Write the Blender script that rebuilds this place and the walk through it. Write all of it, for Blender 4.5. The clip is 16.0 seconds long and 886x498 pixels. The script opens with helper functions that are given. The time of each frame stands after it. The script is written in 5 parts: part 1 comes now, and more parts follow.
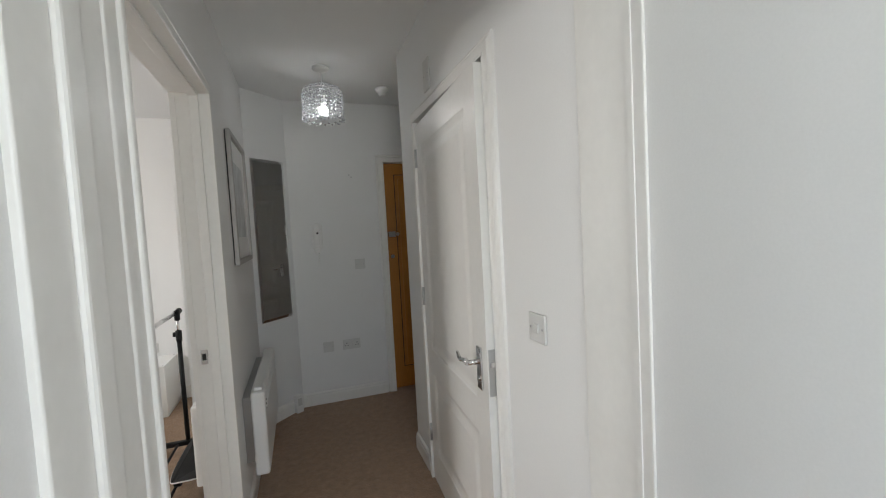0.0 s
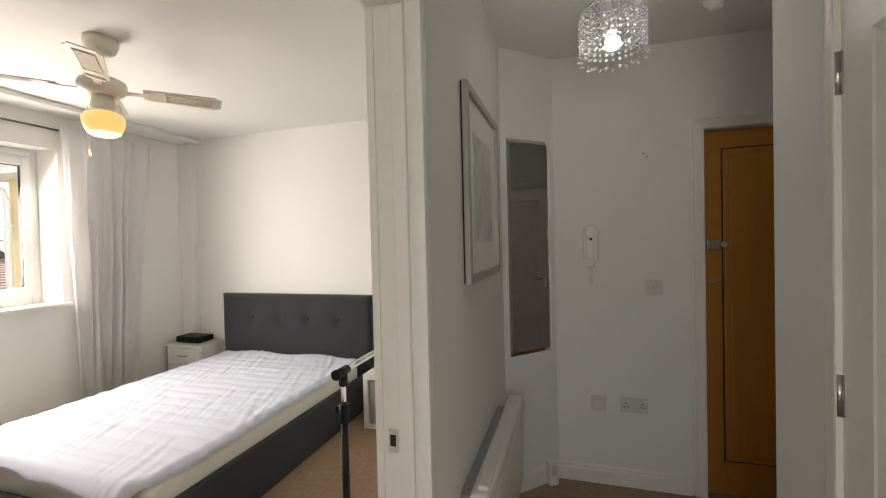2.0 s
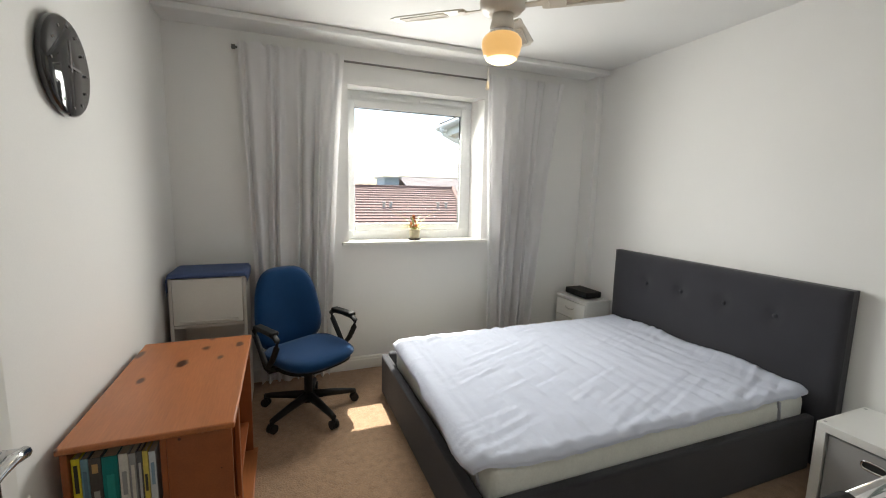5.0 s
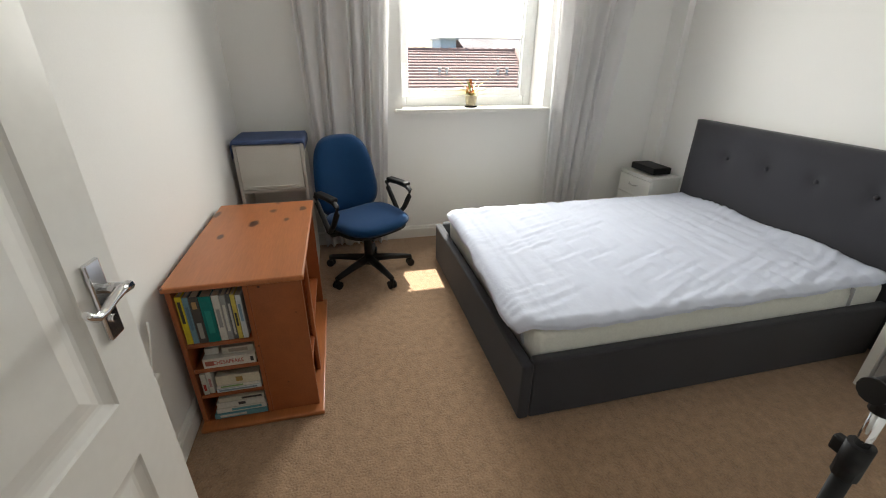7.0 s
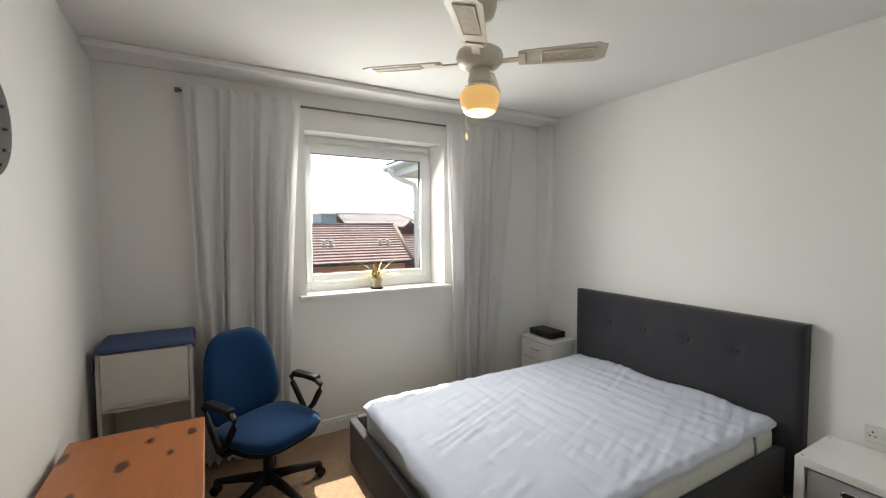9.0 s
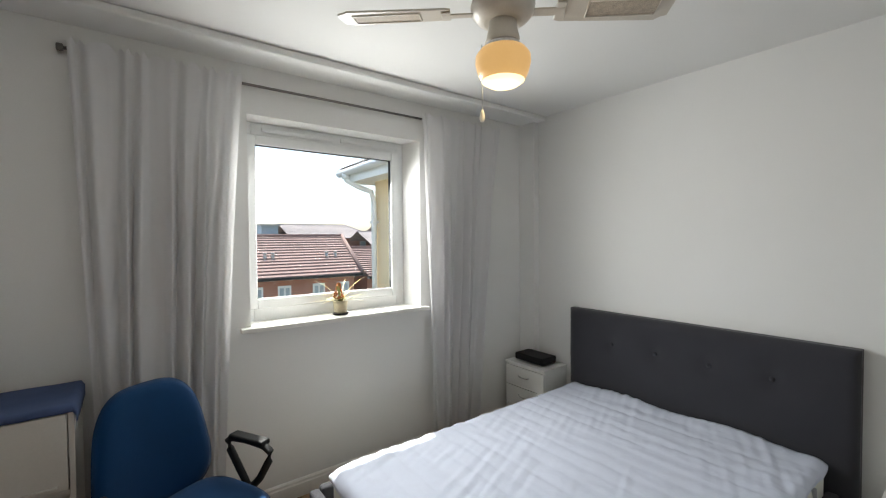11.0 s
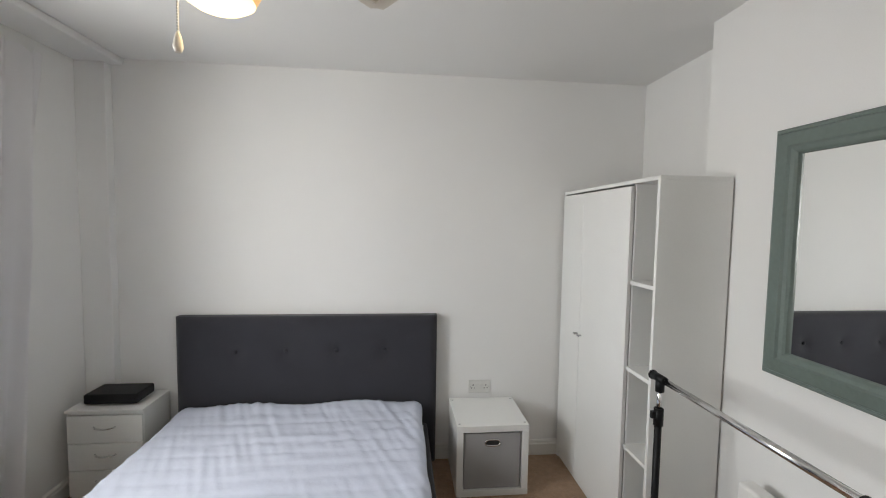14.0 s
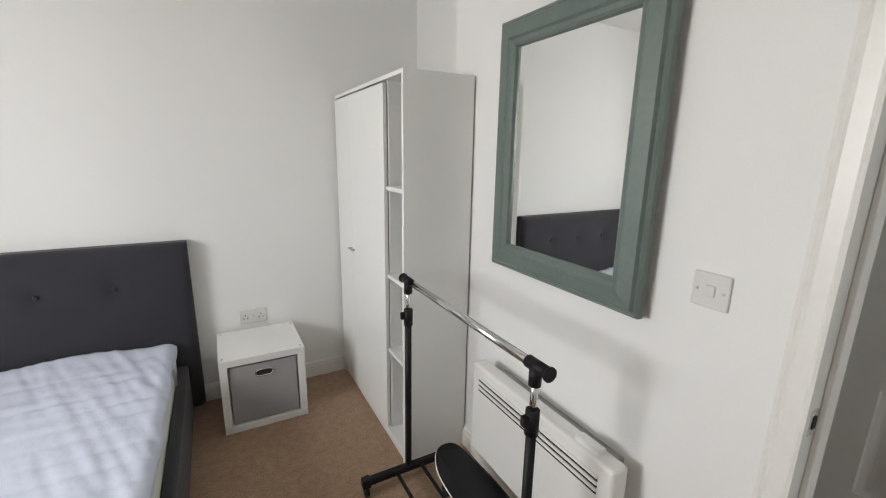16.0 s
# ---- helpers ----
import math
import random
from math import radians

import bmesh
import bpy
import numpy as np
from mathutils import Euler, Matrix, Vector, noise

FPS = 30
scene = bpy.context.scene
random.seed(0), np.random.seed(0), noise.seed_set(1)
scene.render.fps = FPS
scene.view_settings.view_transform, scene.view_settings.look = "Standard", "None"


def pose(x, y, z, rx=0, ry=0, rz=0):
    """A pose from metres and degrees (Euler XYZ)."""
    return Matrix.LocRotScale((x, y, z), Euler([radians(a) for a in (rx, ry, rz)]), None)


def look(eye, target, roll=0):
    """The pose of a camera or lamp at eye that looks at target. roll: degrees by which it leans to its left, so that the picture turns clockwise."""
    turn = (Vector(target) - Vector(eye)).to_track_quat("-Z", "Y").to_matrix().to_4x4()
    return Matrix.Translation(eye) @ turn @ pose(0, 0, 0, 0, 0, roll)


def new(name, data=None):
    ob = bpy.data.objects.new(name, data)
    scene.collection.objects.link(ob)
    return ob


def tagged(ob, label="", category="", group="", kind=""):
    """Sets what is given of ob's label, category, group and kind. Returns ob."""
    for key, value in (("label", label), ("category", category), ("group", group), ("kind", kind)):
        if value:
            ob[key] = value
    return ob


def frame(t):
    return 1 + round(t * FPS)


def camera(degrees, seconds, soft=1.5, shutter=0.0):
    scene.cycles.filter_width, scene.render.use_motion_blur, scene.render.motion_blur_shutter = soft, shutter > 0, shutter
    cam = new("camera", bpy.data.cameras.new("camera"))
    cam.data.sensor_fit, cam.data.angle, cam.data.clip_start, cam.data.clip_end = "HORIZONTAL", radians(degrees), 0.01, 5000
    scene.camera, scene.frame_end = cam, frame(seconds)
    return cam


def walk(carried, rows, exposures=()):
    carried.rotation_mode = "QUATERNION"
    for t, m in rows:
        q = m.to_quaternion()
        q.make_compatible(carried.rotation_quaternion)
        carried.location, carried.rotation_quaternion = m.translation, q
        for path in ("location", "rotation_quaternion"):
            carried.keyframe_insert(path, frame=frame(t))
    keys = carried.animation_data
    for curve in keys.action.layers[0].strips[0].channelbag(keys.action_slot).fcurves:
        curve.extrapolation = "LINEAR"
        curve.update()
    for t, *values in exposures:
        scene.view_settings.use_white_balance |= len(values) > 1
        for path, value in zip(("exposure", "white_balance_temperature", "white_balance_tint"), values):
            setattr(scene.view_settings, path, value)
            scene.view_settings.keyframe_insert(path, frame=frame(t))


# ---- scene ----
cam = camera(93.6, 16.0, soft=1.1)
PATH = [
    (0, (-0.705, 1.396, 1.435), (-0.057, 3.285, 1.324), -3.1),
    (0.5, (-0.765, 1.676, 1.449), (-0.367, 3.634, 1.346), -3.4),
    (1, (-0.802, 1.938, 1.438), (-0.622, 3.928, 1.358), -3.1),
    (1.5, (-0.732, 2.187, 1.431), (-0.871, 4.182, 1.39), -2.4),
    (2, (-0.68, 2.409, 1.441), (-1.263, 4.321, 1.402), -1.4),
    (2.5, (-0.812, 2.616, 1.411), (-1.806, 4.351, 1.37), -0.6),
    (3, (-0.92, 2.719, 1.398), (-2.255, 4.206, 1.329), 0.3),
    (3.5, (-0.988, 2.836, 1.364), (-2.572, 4.052, 1.267), 0.4),
    (6, (-1.245, 3.015, 1.461), (-3.123, 3.518, 0.993), 1.2),
    (6.5, (-1.218, 3.014, 1.429), (-3.057, 3.441, 0.769), 0.9),
    (7, (-1.205, 3.018, 1.395), (-2.968, 3.451, 0.555), 0.6),
    (7.5, (-1.222, 2.995, 1.379), (-2.921, 3.552, 0.483), 0.5),
    (8, (-1.277, 2.946, 1.41), (-2.994, 3.734, 0.753), 0.6),
    (8.5, (-1.335, 2.908, 1.481), (-3.074, 3.837, 1.144), -0.1),
    (9, (-1.379, 2.869, 1.515), (-3.115, 3.857, 1.413), -0.3),
    (11.5, (-2.145, 3.007, 1.521), (-3.61, 4.369, 1.499), -0.5),
    (12, (-2.319, 3.037, 1.535), (-3.504, 4.647, 1.572), -0.2),
    (12.5, (-2.498, 3.009, 1.562), (-3.247, 4.863, 1.617), -0.1),
    (13, (-2.573, 2.982, 1.585), (-2.914, 4.953, 1.616), 0.1),
    (13.5, (-2.58, 2.994, 1.585), (-2.597, 4.993, 1.559), 0.6),
    (14, (-2.562, 3.014, 1.577), (-2.36, 5.0, 1.451), 0.9),
    (14.5, (-2.533, 3.03, 1.572), (-2.175, 4.981, 1.318), 1.0),
    (15, (-2.495, 3.043, 1.543), (-2.006, 4.948, 1.18), 1.0),
    (15.5, (-2.395, 3.048, 1.517), (-1.731, 4.88, 1.067), 0.9),
    (16, (-2.172, 3.078, 1.471), (-1.23, 4.783, 1.02), 1.0),
]
EXPOSURE = [(0.0, 1.63, 6500, 9), (0.5, 1.68, 6250, 6), (1.0, 1.74, 6500, 9), (1.5, 1.88, 6650, 9), (2.0, 1.68, 7400, 10), (2.5, 1.45, 7250, 9), (3.5, 1.45, 6900, 7),
            (6.0, 1.13, 6550, 5), (7.0, 1.42, 6600, 5), (7.5, 1.6, 6850, 6), (8.0, 1.64, 7050, 8), (8.5, 1.38, 7000, 5), (9.0, 1.05, 6700, 5),
            (11.5, 0.93, 6350, 5), (12.0, 0.86, 6350, 5), (12.5, 0.54, 6350, 6), (13.5, 0.96, 6380, 8), (14.5, 1.37, 6400, 8), (16.0, 1.45, 6420, 8)]
walk(cam, [(t, look(eye, target, roll)) for t, eye, target, roll in PATH], EXPOSURE)

# ---- world and light ----
SUN_WAY = Vector((1.14, -0.27, -2.08)).normalized()      # the way the sunlight travels
world = bpy.data.worlds.new("sky")
scene.world = world
world.use_nodes = True
sky = world.node_tree.nodes.new("ShaderNodeTexSky")
sky.sky_type, sky.sun_disc = "NISHITA", False
sky.sun_elevation = math.asin(-SUN_WAY.z)
sky.sun_rotation = math.atan2(-SUN_WAY.x, -SUN_WAY.y)
sky.air_density, sky.dust_density = 1.0, 2.0
world.node_tree.nodes["Background"].inputs[1].default_value = 0.15
world.node_tree.links.new(sky.outputs[0], world.node_tree.nodes["Background"].inputs[0])


def lamp(name, kind, m, energy, color=(1, 1, 1), size=0.1, size_y=0.0):
    data = bpy.data.lights.new(name, kind)
    data.energy, data.color = energy, color
    if kind == "AREA":
        data.shape, data.size, data.size_y = "RECTANGLE", size, size_y
    elif kind == "POINT":
        data.shadow_soft_size = size
    elif kind == "SUN":
        data.angle = radians(size)
    ob = new(name, data)
    ob.matrix_world = m
    return ob


lamp("sun", "SUN", look((0, 0, 20), Vector((0, 0, 20)) + SUN_WAY), 5.0, (1.0, 0.95, 0.88), 0.5)
# daylight through the bedroom window and through an added window in the room behind the start
lamp("window_daylight", "AREA", look((-4.73, 4.03, 1.62), (-3.0, 4.03, 0.75)), 22, (1.0, 0.98, 0.95), 0.86, 0.96)
# Fill for the hall: this window is unseen and placed for the falloff
lamp("hall_fill_daylight", "AREA", look((-0.55, 0.28, 1.45), (-0.1, 2.2, 1.6)), 4.9, (0.93, 0.97, 1.0), 0.72, 1.3)
lamp("hall_bulb_light", "POINT", pose(-0.50, 4.24, 2.20), 0.6, (0.93, 0.97, 1.0), 0.035)
lamp("fan_globe_light", "POINT", pose(-2.942, 3.952, 1.965), 0.5, (1.0, 0.75, 0.42), 0.09)


# ---- materials ----
def mat(name, color, rough=0.6, metal=0.0, vary=0.06, scale=6.0, fine=120.0, bump=0.05, dist=0.002, sheen=0.0, coat=0.0, spec=0.5, stretch=(1, 1, 1), rand=0.0):
    """A surface with broad stains, fine grain and slight relief, in metres."""
    m = bpy.data.materials.new(name)
    m.use_nodes = True
    nt = m.node_tree
    N, L = nt.nodes, nt.links
    b = N["Principled BSDF"]
    co = N.new("ShaderNodeTexCoord")
    mp = N.new("ShaderNodeMapping")
    mp.inputs["Scale"].default_value = stretch
    L.new(co.outputs["Object"], mp.inputs[0])
    n1, n2 = N.new("ShaderNodeTexNoise"), N.new("ShaderNodeTexNoise")
    n1.inputs["Scale"].default_value, n1.inputs["Detail"].default_value = scale, 4
    n2.inputs["Scale"].default_value, n2.inputs["Detail"].default_value = fine, 3
    L.new(mp.outputs[0], n1.inputs["Vector"])
    L.new(mp.outputs[0], n2.inputs["Vector"])
    add = N.new("ShaderNodeMath")
    add.operation = "ADD"
    L.new(n1.outputs[0], add.inputs[0])
    L.new(n2.outputs[0], add.inputs[1])
    ramp = N.new("ShaderNodeMapRange")
    ramp.inputs["From Min"].default_value, ramp.inputs["From Max"].default_value = 0.6, 1.4
    ramp.inputs["To Min"].default_value, ramp.inputs["To Max"].default_value = 1 - vary, 1 + vary
    L.new(add.outputs[0], ramp.inputs["Value"])
    mul = N.new("ShaderNodeMix")
    mul.data_type, mul.blend_type = "RGBA", "MULTIPLY"
    mul.inputs["Factor"].default_value = 1.0
    mul.inputs[6].default_value = (*color, 1)
    last = ramp.outputs[0]
    if rand:
        info, rr, mm = N.new("ShaderNodeObjectInfo"), N.new("ShaderNodeMapRange"), N.new("ShaderNodeMath")
        rr.inputs["To Min"].default_value, rr.inputs["To Max"].default_value = 1 - rand, 1 + rand
        mm.operation = "MULTIPLY"
        L.new(info.outputs["Random"], rr.inputs["Value"])
        L.new(rr.outputs[0], mm.inputs[0])
        L.new(last, mm.inputs[1])
        last = mm.outputs[0]
    L.new(last, mul.inputs[7])
    L.new(mul.outputs[2], b.inputs["Base Color"])
    b.inputs["Roughness"].default_value, b.inputs["Metallic"].default_value = rough, metal
    b.inputs["Sheen Weight"].default_value, b.inputs["Coat Weight"].default_value = sheen, coat
    b.inputs["Specular IOR Level"].default_value = spec
    if bump:
        bp = N.new("ShaderNodeBump")
        bp.inputs["Strength"].default_value, bp.inputs["Distance"].default_value = bump, dist
        L.new(n2.outputs[0], bp.inputs["Height"])
        L.new(bp.outputs[0], b.inputs["Normal"])
    return m


def glow(name, color, strength, base=(0.8, 0.8, 0.8)):
    m = mat(name, base, 0.3, vary=0.02)
    b = m.node_tree.nodes["Principled BSDF"]
    b.inputs["Emission Color"].default_value = (*color, 1)
    b.inputs["Emission Strength"].default_value = strength
    return m


def glass(name, color=(1, 1, 1), rough=0.0):
    m = bpy.data.materials.new(name)
    m.use_nodes = True
    N, L = m.node_tree.nodes, m.node_tree.links
    N.remove(N["Principled BSDF"])
    t, g, f, mix = N.new("ShaderNodeBsdfTransparent"), N.new("ShaderNodeBsdfGlossy"), N.new("ShaderNodeFresnel"), N.new("ShaderNodeMixShader")
    t.inputs[0].default_value = (*color, 1)
    g.inputs["Roughness"].default_value = rough
    f.inputs[0].default_value = 1.45
    L.new(f.outputs[0], mix.inputs[0])
    L.new(t.outputs[0], mix.inputs[1])
    L.new(g.outputs[0], mix.inputs[2])
    L.new(mix.outputs[0], N["Material Output"].inputs[0])
    return m


def pine(name, color, knot=(0.075, 0.020, 0.007)):
    """Stained pine: long grain along x, with dark knots."""
    m = mat(name, color, 0.38, vary=0.16, scale=3.0, fine=28.0, bump=0.06, stretch=(0.5, 6, 6), coat=0.15)
    N, L = m.node_tree.nodes, m.node_tree.links
    b = N["Principled BSDF"]
    src = b.inputs["Base Color"].links[0].from_socket
    co, mp, vor, rg, mix = N.new("ShaderNodeTexCoord"), N.new("ShaderNodeMapping"), N.new("ShaderNodeTexVoronoi"), N.new("ShaderNodeMapRange"), N.new("ShaderNodeMix")
    mp.inputs["Scale"].default_value = (6.0, 12.0, 12.0)
    vor.inputs["Scale"].default_value = 1.0
    rg.inputs["From Min"].default_value = 0.0
    rg.inputs["To Min"].default_value, rg.inputs["To Max"].default_value = 2.4, 0.0
    size, part, warp, add = N.new("ShaderNodeMapRange"), N.new("ShaderNodeSeparateColor"), N.new("ShaderNodeTexNoise"), N.new("ShaderNodeVectorMath")
    size.inputs["From Min"].default_value, size.inputs["To Min"].default_value, size.inputs["To Max"].default_value = 0.25, 0.02, 0.32
    warp.inputs["Scale"].default_value = 7.0
    add.operation = "MULTIPLY_ADD"
    add.inputs[1].default_value = (0.55, 0.55, 0.55)
    mix.data_type = "RGBA"
    mix.inputs[7].default_value = (*knot, 1)
    L.new(co.outputs["Object"], mp.inputs[0])
    L.new(co.outputs["Object"], warp.inputs["Vector"])
    L.new(warp.outputs["Color"], add.inputs[0])
    L.new(mp.outputs[0], add.inputs[2])
    L.new(add.outputs[0], vor.inputs["Vector"])
    L.new(vor.outputs["Color"], part.inputs[0])
    L.new(part.outputs[0], size.inputs["Value"])
    L.new(size.outputs[0], rg.inputs["From Max"])
    L.new(vor.outputs["Distance"], rg.inputs["Value"])
    L.new(rg.outputs[0], mix.inputs[0])
    L.new(src, mix.inputs[6])
    L.new(mix.outputs[2], b.inputs["Base Color"])
    return m


def brickwork(name, c1, c2, mortar):
    m = bpy.data.materials.new(name)
    m.use_nodes = True
    N, L = m.node_tree.nodes, m.node_tree.links
    b, co, t = N["Principled BSDF"], N.new("ShaderNodeTexCoord"), N.new("ShaderNodeTexBrick")
    mp = N.new("ShaderNodeMapping")
    mp.inputs["Rotation"].default_value = (0, radians(90), radians(90))
    t.inputs["Color1"].default_value, t.inputs["Color2"].default_value, t.inputs["Mortar"].default_value = (*c1, 1), (*c2, 1), (*mortar, 1)
    t.inputs["Scale"].default_value, t.inputs["Brick Width"].default_value, t.inputs["Row Height"].default_value, t.inputs["Mortar Size"].default_value = 1.0, 0.225, 0.075, 0.008
    L.new(co.outputs["Object"], mp.inputs[0])
    L.new(mp.outputs[0], t.inputs["Vector"])
    L.new(t.outputs[0], b.inputs["Base Color"])
    b.inputs["Roughness"].default_value = 0.9
    return m


WALL = mat("white_wall_emulsion", (0.80, 0.795, 0.78), 0.75, vary=0.025, scale=1.5, fine=220, bump=0.08, dist=0.001)
CEIL = mat("ceiling_emulsion", (0.79, 0.785, 0.77), 0.85, vary=0.02, scale=1.2, fine=260, bump=0.08, dist=0.001)
GLOSS = mat("white_gloss_wood", (0.80, 0.785, 0.75), 0.33, vary=0.03, scale=4, fine=40, bump=0.03, dist=0.001)
CARPET = mat("beige_carpet", (0.365, 0.238, 0.150), 0.95, vary=0.30, scale=26.0, fine=120, bump=1.0, dist=0.008, sheen=0.25, spec=0.1)
UPVC = mat("white_upvc", (0.82, 0.83, 0.83), 0.3, vary=0.02, bump=0.01)
PLASTIC = mat("white_plastic", (0.80, 0.79, 0.765), 0.35, vary=0.02, bump=0.01)
BLACKP = mat("black_plastic", (0.009, 0.009, 0.010), 0.5, vary=0.15, fine=300, bump=0.1, spec=0.25)
CHROME = mat("chrome", (0.75, 0.75, 0.76), 0.12, 1.0, vary=0.03, bump=0.0)
# White plastic greyed: the slight shadow on wall plates is in the colour
PLATE = mat("shaded_white_plastic", (0.66, 0.655, 0.63), 0.4, vary=0.03, bump=0.01)
RODST = mat("dull_dark_steel", (0.20, 0.19, 0.18), 0.35, 1.0, vary=0.1, bump=0.02)
STEEL = mat("brushed_steel", (0.50, 0.50, 0.50), 0.3, 1.0, vary=0.06, bump=0.02)
GREYFAB = mat("charcoal_fabric", (0.029, 0.029, 0.037), 0.9, vary=0.16, scale=5, fine=420, bump=0.5, dist=0.002, sheen=0.15)
QUILT = mat("white_quilted_cotton", (0.61, 0.65, 0.77), 0.85, vary=0.03, scale=8, fine=26, bump=0.22, dist=0.010)
TICK = mat("mattress_ticking", (0.74, 0.75, 0.70), 0.85, vary=0.06, scale=20, fine=90, bump=0.4, dist=0.004)
MELA = mat("white_melamine", (0.80, 0.80, 0.78), 0.3, vary=0.02, bump=0.01)
BOXFAB = mat("grey_box_fabric", (0.34, 0.335, 0.335), 0.9, vary=0.06, fine=300, bump=0.3)
SAGE = mat("sage_painted_wood", (0.135, 0.170, 0.155), 0.4, vary=0.10, scale=9, fine=60, bump=0.08, stretch=(1, 1, 1))
MIRROR = mat("mirror_silver", (0.90, 0.91, 0.90), 0.01, 1.0, vary=0.0, bump=0.0)
CURT = mat("white_voile_curtain", (0.80, 0.79, 0.80), 0.9, vary=0.03, scale=5, fine=400, bump=0.25, dist=0.001)
cb = CURT.node_tree.nodes["Principled BSDF"]
ctr, cmx = CURT.node_tree.nodes.new("ShaderNodeBsdfTranslucent"), CURT.node_tree.nodes.new("ShaderNodeMixShader")
ctr.inputs[0].default_value = (0.80, 0.79, 0.79, 1)
cmx.inputs[0].default_value = 0.35
CURT.node_tree.links.new(cb.outputs[0], cmx.inputs[1])
CURT.node_tree.links.new(ctr.outputs[0], cmx.inputs[2])
CURT.node_tree.links.new(cmx.outputs[0], CURT.node_tree.nodes["Material Output"].inputs[0])
BLUE = mat("blue_wool_fabric", (0.003, 0.034, 0.105), 0.95, vary=0.12, scale=8, fine=380, bump=0.4, dist=0.002, sheen=0.1, spec=0.2)
BLUECLOTH = mat("faded_blue_cloth", (0.055, 0.085, 0.19), 0.95, vary=0.12, scale=10, fine=300, bump=0.3)
CABGREY = mat("grey_white_laminate", (0.60, 0.59, 0.55), 0.4, vary=0.04, scale=5, bump=0.02)
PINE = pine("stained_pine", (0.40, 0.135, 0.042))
# Same pine darkened: shade on the sides and shelves is in the colour
PINE_SHADED = pine("stained_pine_shaded", (0.30, 0.085, 0.025))
OAK = mat("oak_veneer_door", (0.50, 0.21, 0.035), 0.35, vary=0.16, scale=2.5, fine=40, bump=0.04, stretch=(6, 6, 0.4))
GLASS = glass("window_glass")
FANWHITE = mat("fan_cream_paint", (0.66, 0.62, 0.55), 0.35, vary=0.05, bump=0.02)
CANE = mat("fan_cane_inset", (0.50, 0.44, 0.36), 0.7, vary=0.25, scale=60, fine=240, bump=0.6, dist=0.002)
GLOBE = glow("lit_amber_globe", (1.0, 0.52, 0.13), 0.27, (0.62, 0.48, 0.30))
GLOBEHOT = glow("globe_hot_end", (1.0, 0.80, 0.45), 0.8, (0.85, 0.75, 0.5))
BULB = glow("lit_bulb", (1.0, 1.0, 1.0), 5.0)
CRYSTAL = bpy.data.materials.new("acrylic_crystal")
CRYSTAL.use_nodes = True
_b = CRYSTAL.node_tree.nodes["Principled BSDF"]
_b.inputs["Base Color"].default_value, _b.inputs["Roughness"].default_value = (0.97, 0.98, 1, 1), 0.03
_b.inputs["Transmission Weight"].default_value, _b.inputs["IOR"].default_value = 0.85, 1.45
POT = mat("glazed_clay_pot", (0.42, 0.36, 0.24), 0.35, vary=0.2, scale=25, fine=80)
LEAF = mat("variegated_leaf", (0.20, 0.24, 0.06), 0.5, vary=0.25, scale=30)
STRAW = mat("yellowed_leaf", (0.50, 0.38, 0.10), 0.6, vary=0.25, scale=30)
FLOWER = mat("rust_flower", (0.34, 0.10, 0.02), 0.8, vary=0.3, scale=60)
CLOCKF = mat("black_glass_clock", (0.015, 0.015, 0.018), 0.06, vary=0.05, bump=0.0, coat=0.5)
ARTP = mat("pale_art_print", (0.62, 0.63, 0.62), 0.5, vary=0.25, scale=3, fine=12, bump=0.0)
GREYFRAME = mat("silver_grey_frame", (0.42, 0.40, 0.38), 0.4, 0.2, vary=0.06, bump=0.02)
PAGES = mat("book_pages", (0.68, 0.62, 0.50), 0.85, vary=0.1, scale=4, fine=300, stretch=(1, 1, 6))
ROOF = mat("brown_concrete_tiles", (0.25, 0.165, 0.145), 0.9, vary=0.25, scale=0.8, fine=9, bump=0.2)
# Roof tiles of the far houses, paled to paint in distance haze
ROOFFAR = mat("hazed_far_tiles", (0.42, 0.37, 0.35), 0.9, vary=0.2, scale=0.5, fine=6, bump=0.1)
BRICK = brickwork("red_brick", (0.44, 0.17, 0.105), (0.36, 0.13, 0.085), (0.40, 0.32, 0.27))
RENDERY = mat("yellow_render", (0.84, 0.67, 0.42), 0.9, vary=0.08, scale=1.2, fine=60, bump=0.3)
GRASS = mat("grass_and_tarmac", (0.08, 0.09, 0.06), 0.95, vary=0.4, scale=0.15, fine=3, bump=0.2)
DARK = mat("dark_gap", (0.02, 0.02, 0.02), 0.8)
STONE = mat("pale_concrete", (0.55, 0.53, 0.50), 0.9, vary=0.1, scale=2)
# Blue-grey of the far block and house panes, lightened with painted haze
BLUEGREY = mat("hazed_blue_grey", (0.40, 0.47, 0.52), 0.7, vary=0.1, scale=2)


# ---- mesh helpers ----
BASES = {}      # things whose parts are given in the room's own coordinates


def mesh_of(name, bm, material, parent=None, smooth=False):
    me = bpy.data.meshes.new(name)
    bmesh.ops.recalc_face_normals(bm, faces=bm.faces[:])
    bm.to_mesh(me)
    bm.free()
    for m in (material if isinstance(material, (list, tuple)) else [material]):
        me.materials.append(m)
    if smooth:
        for p in me.polygons:
            p.use_smooth = True
    ob = new(name, me)
    ob.parent = parent
    if parent is not None and parent.name in BASES:
        ob.matrix_parent_inverse = BASES[parent.name]
    return ob


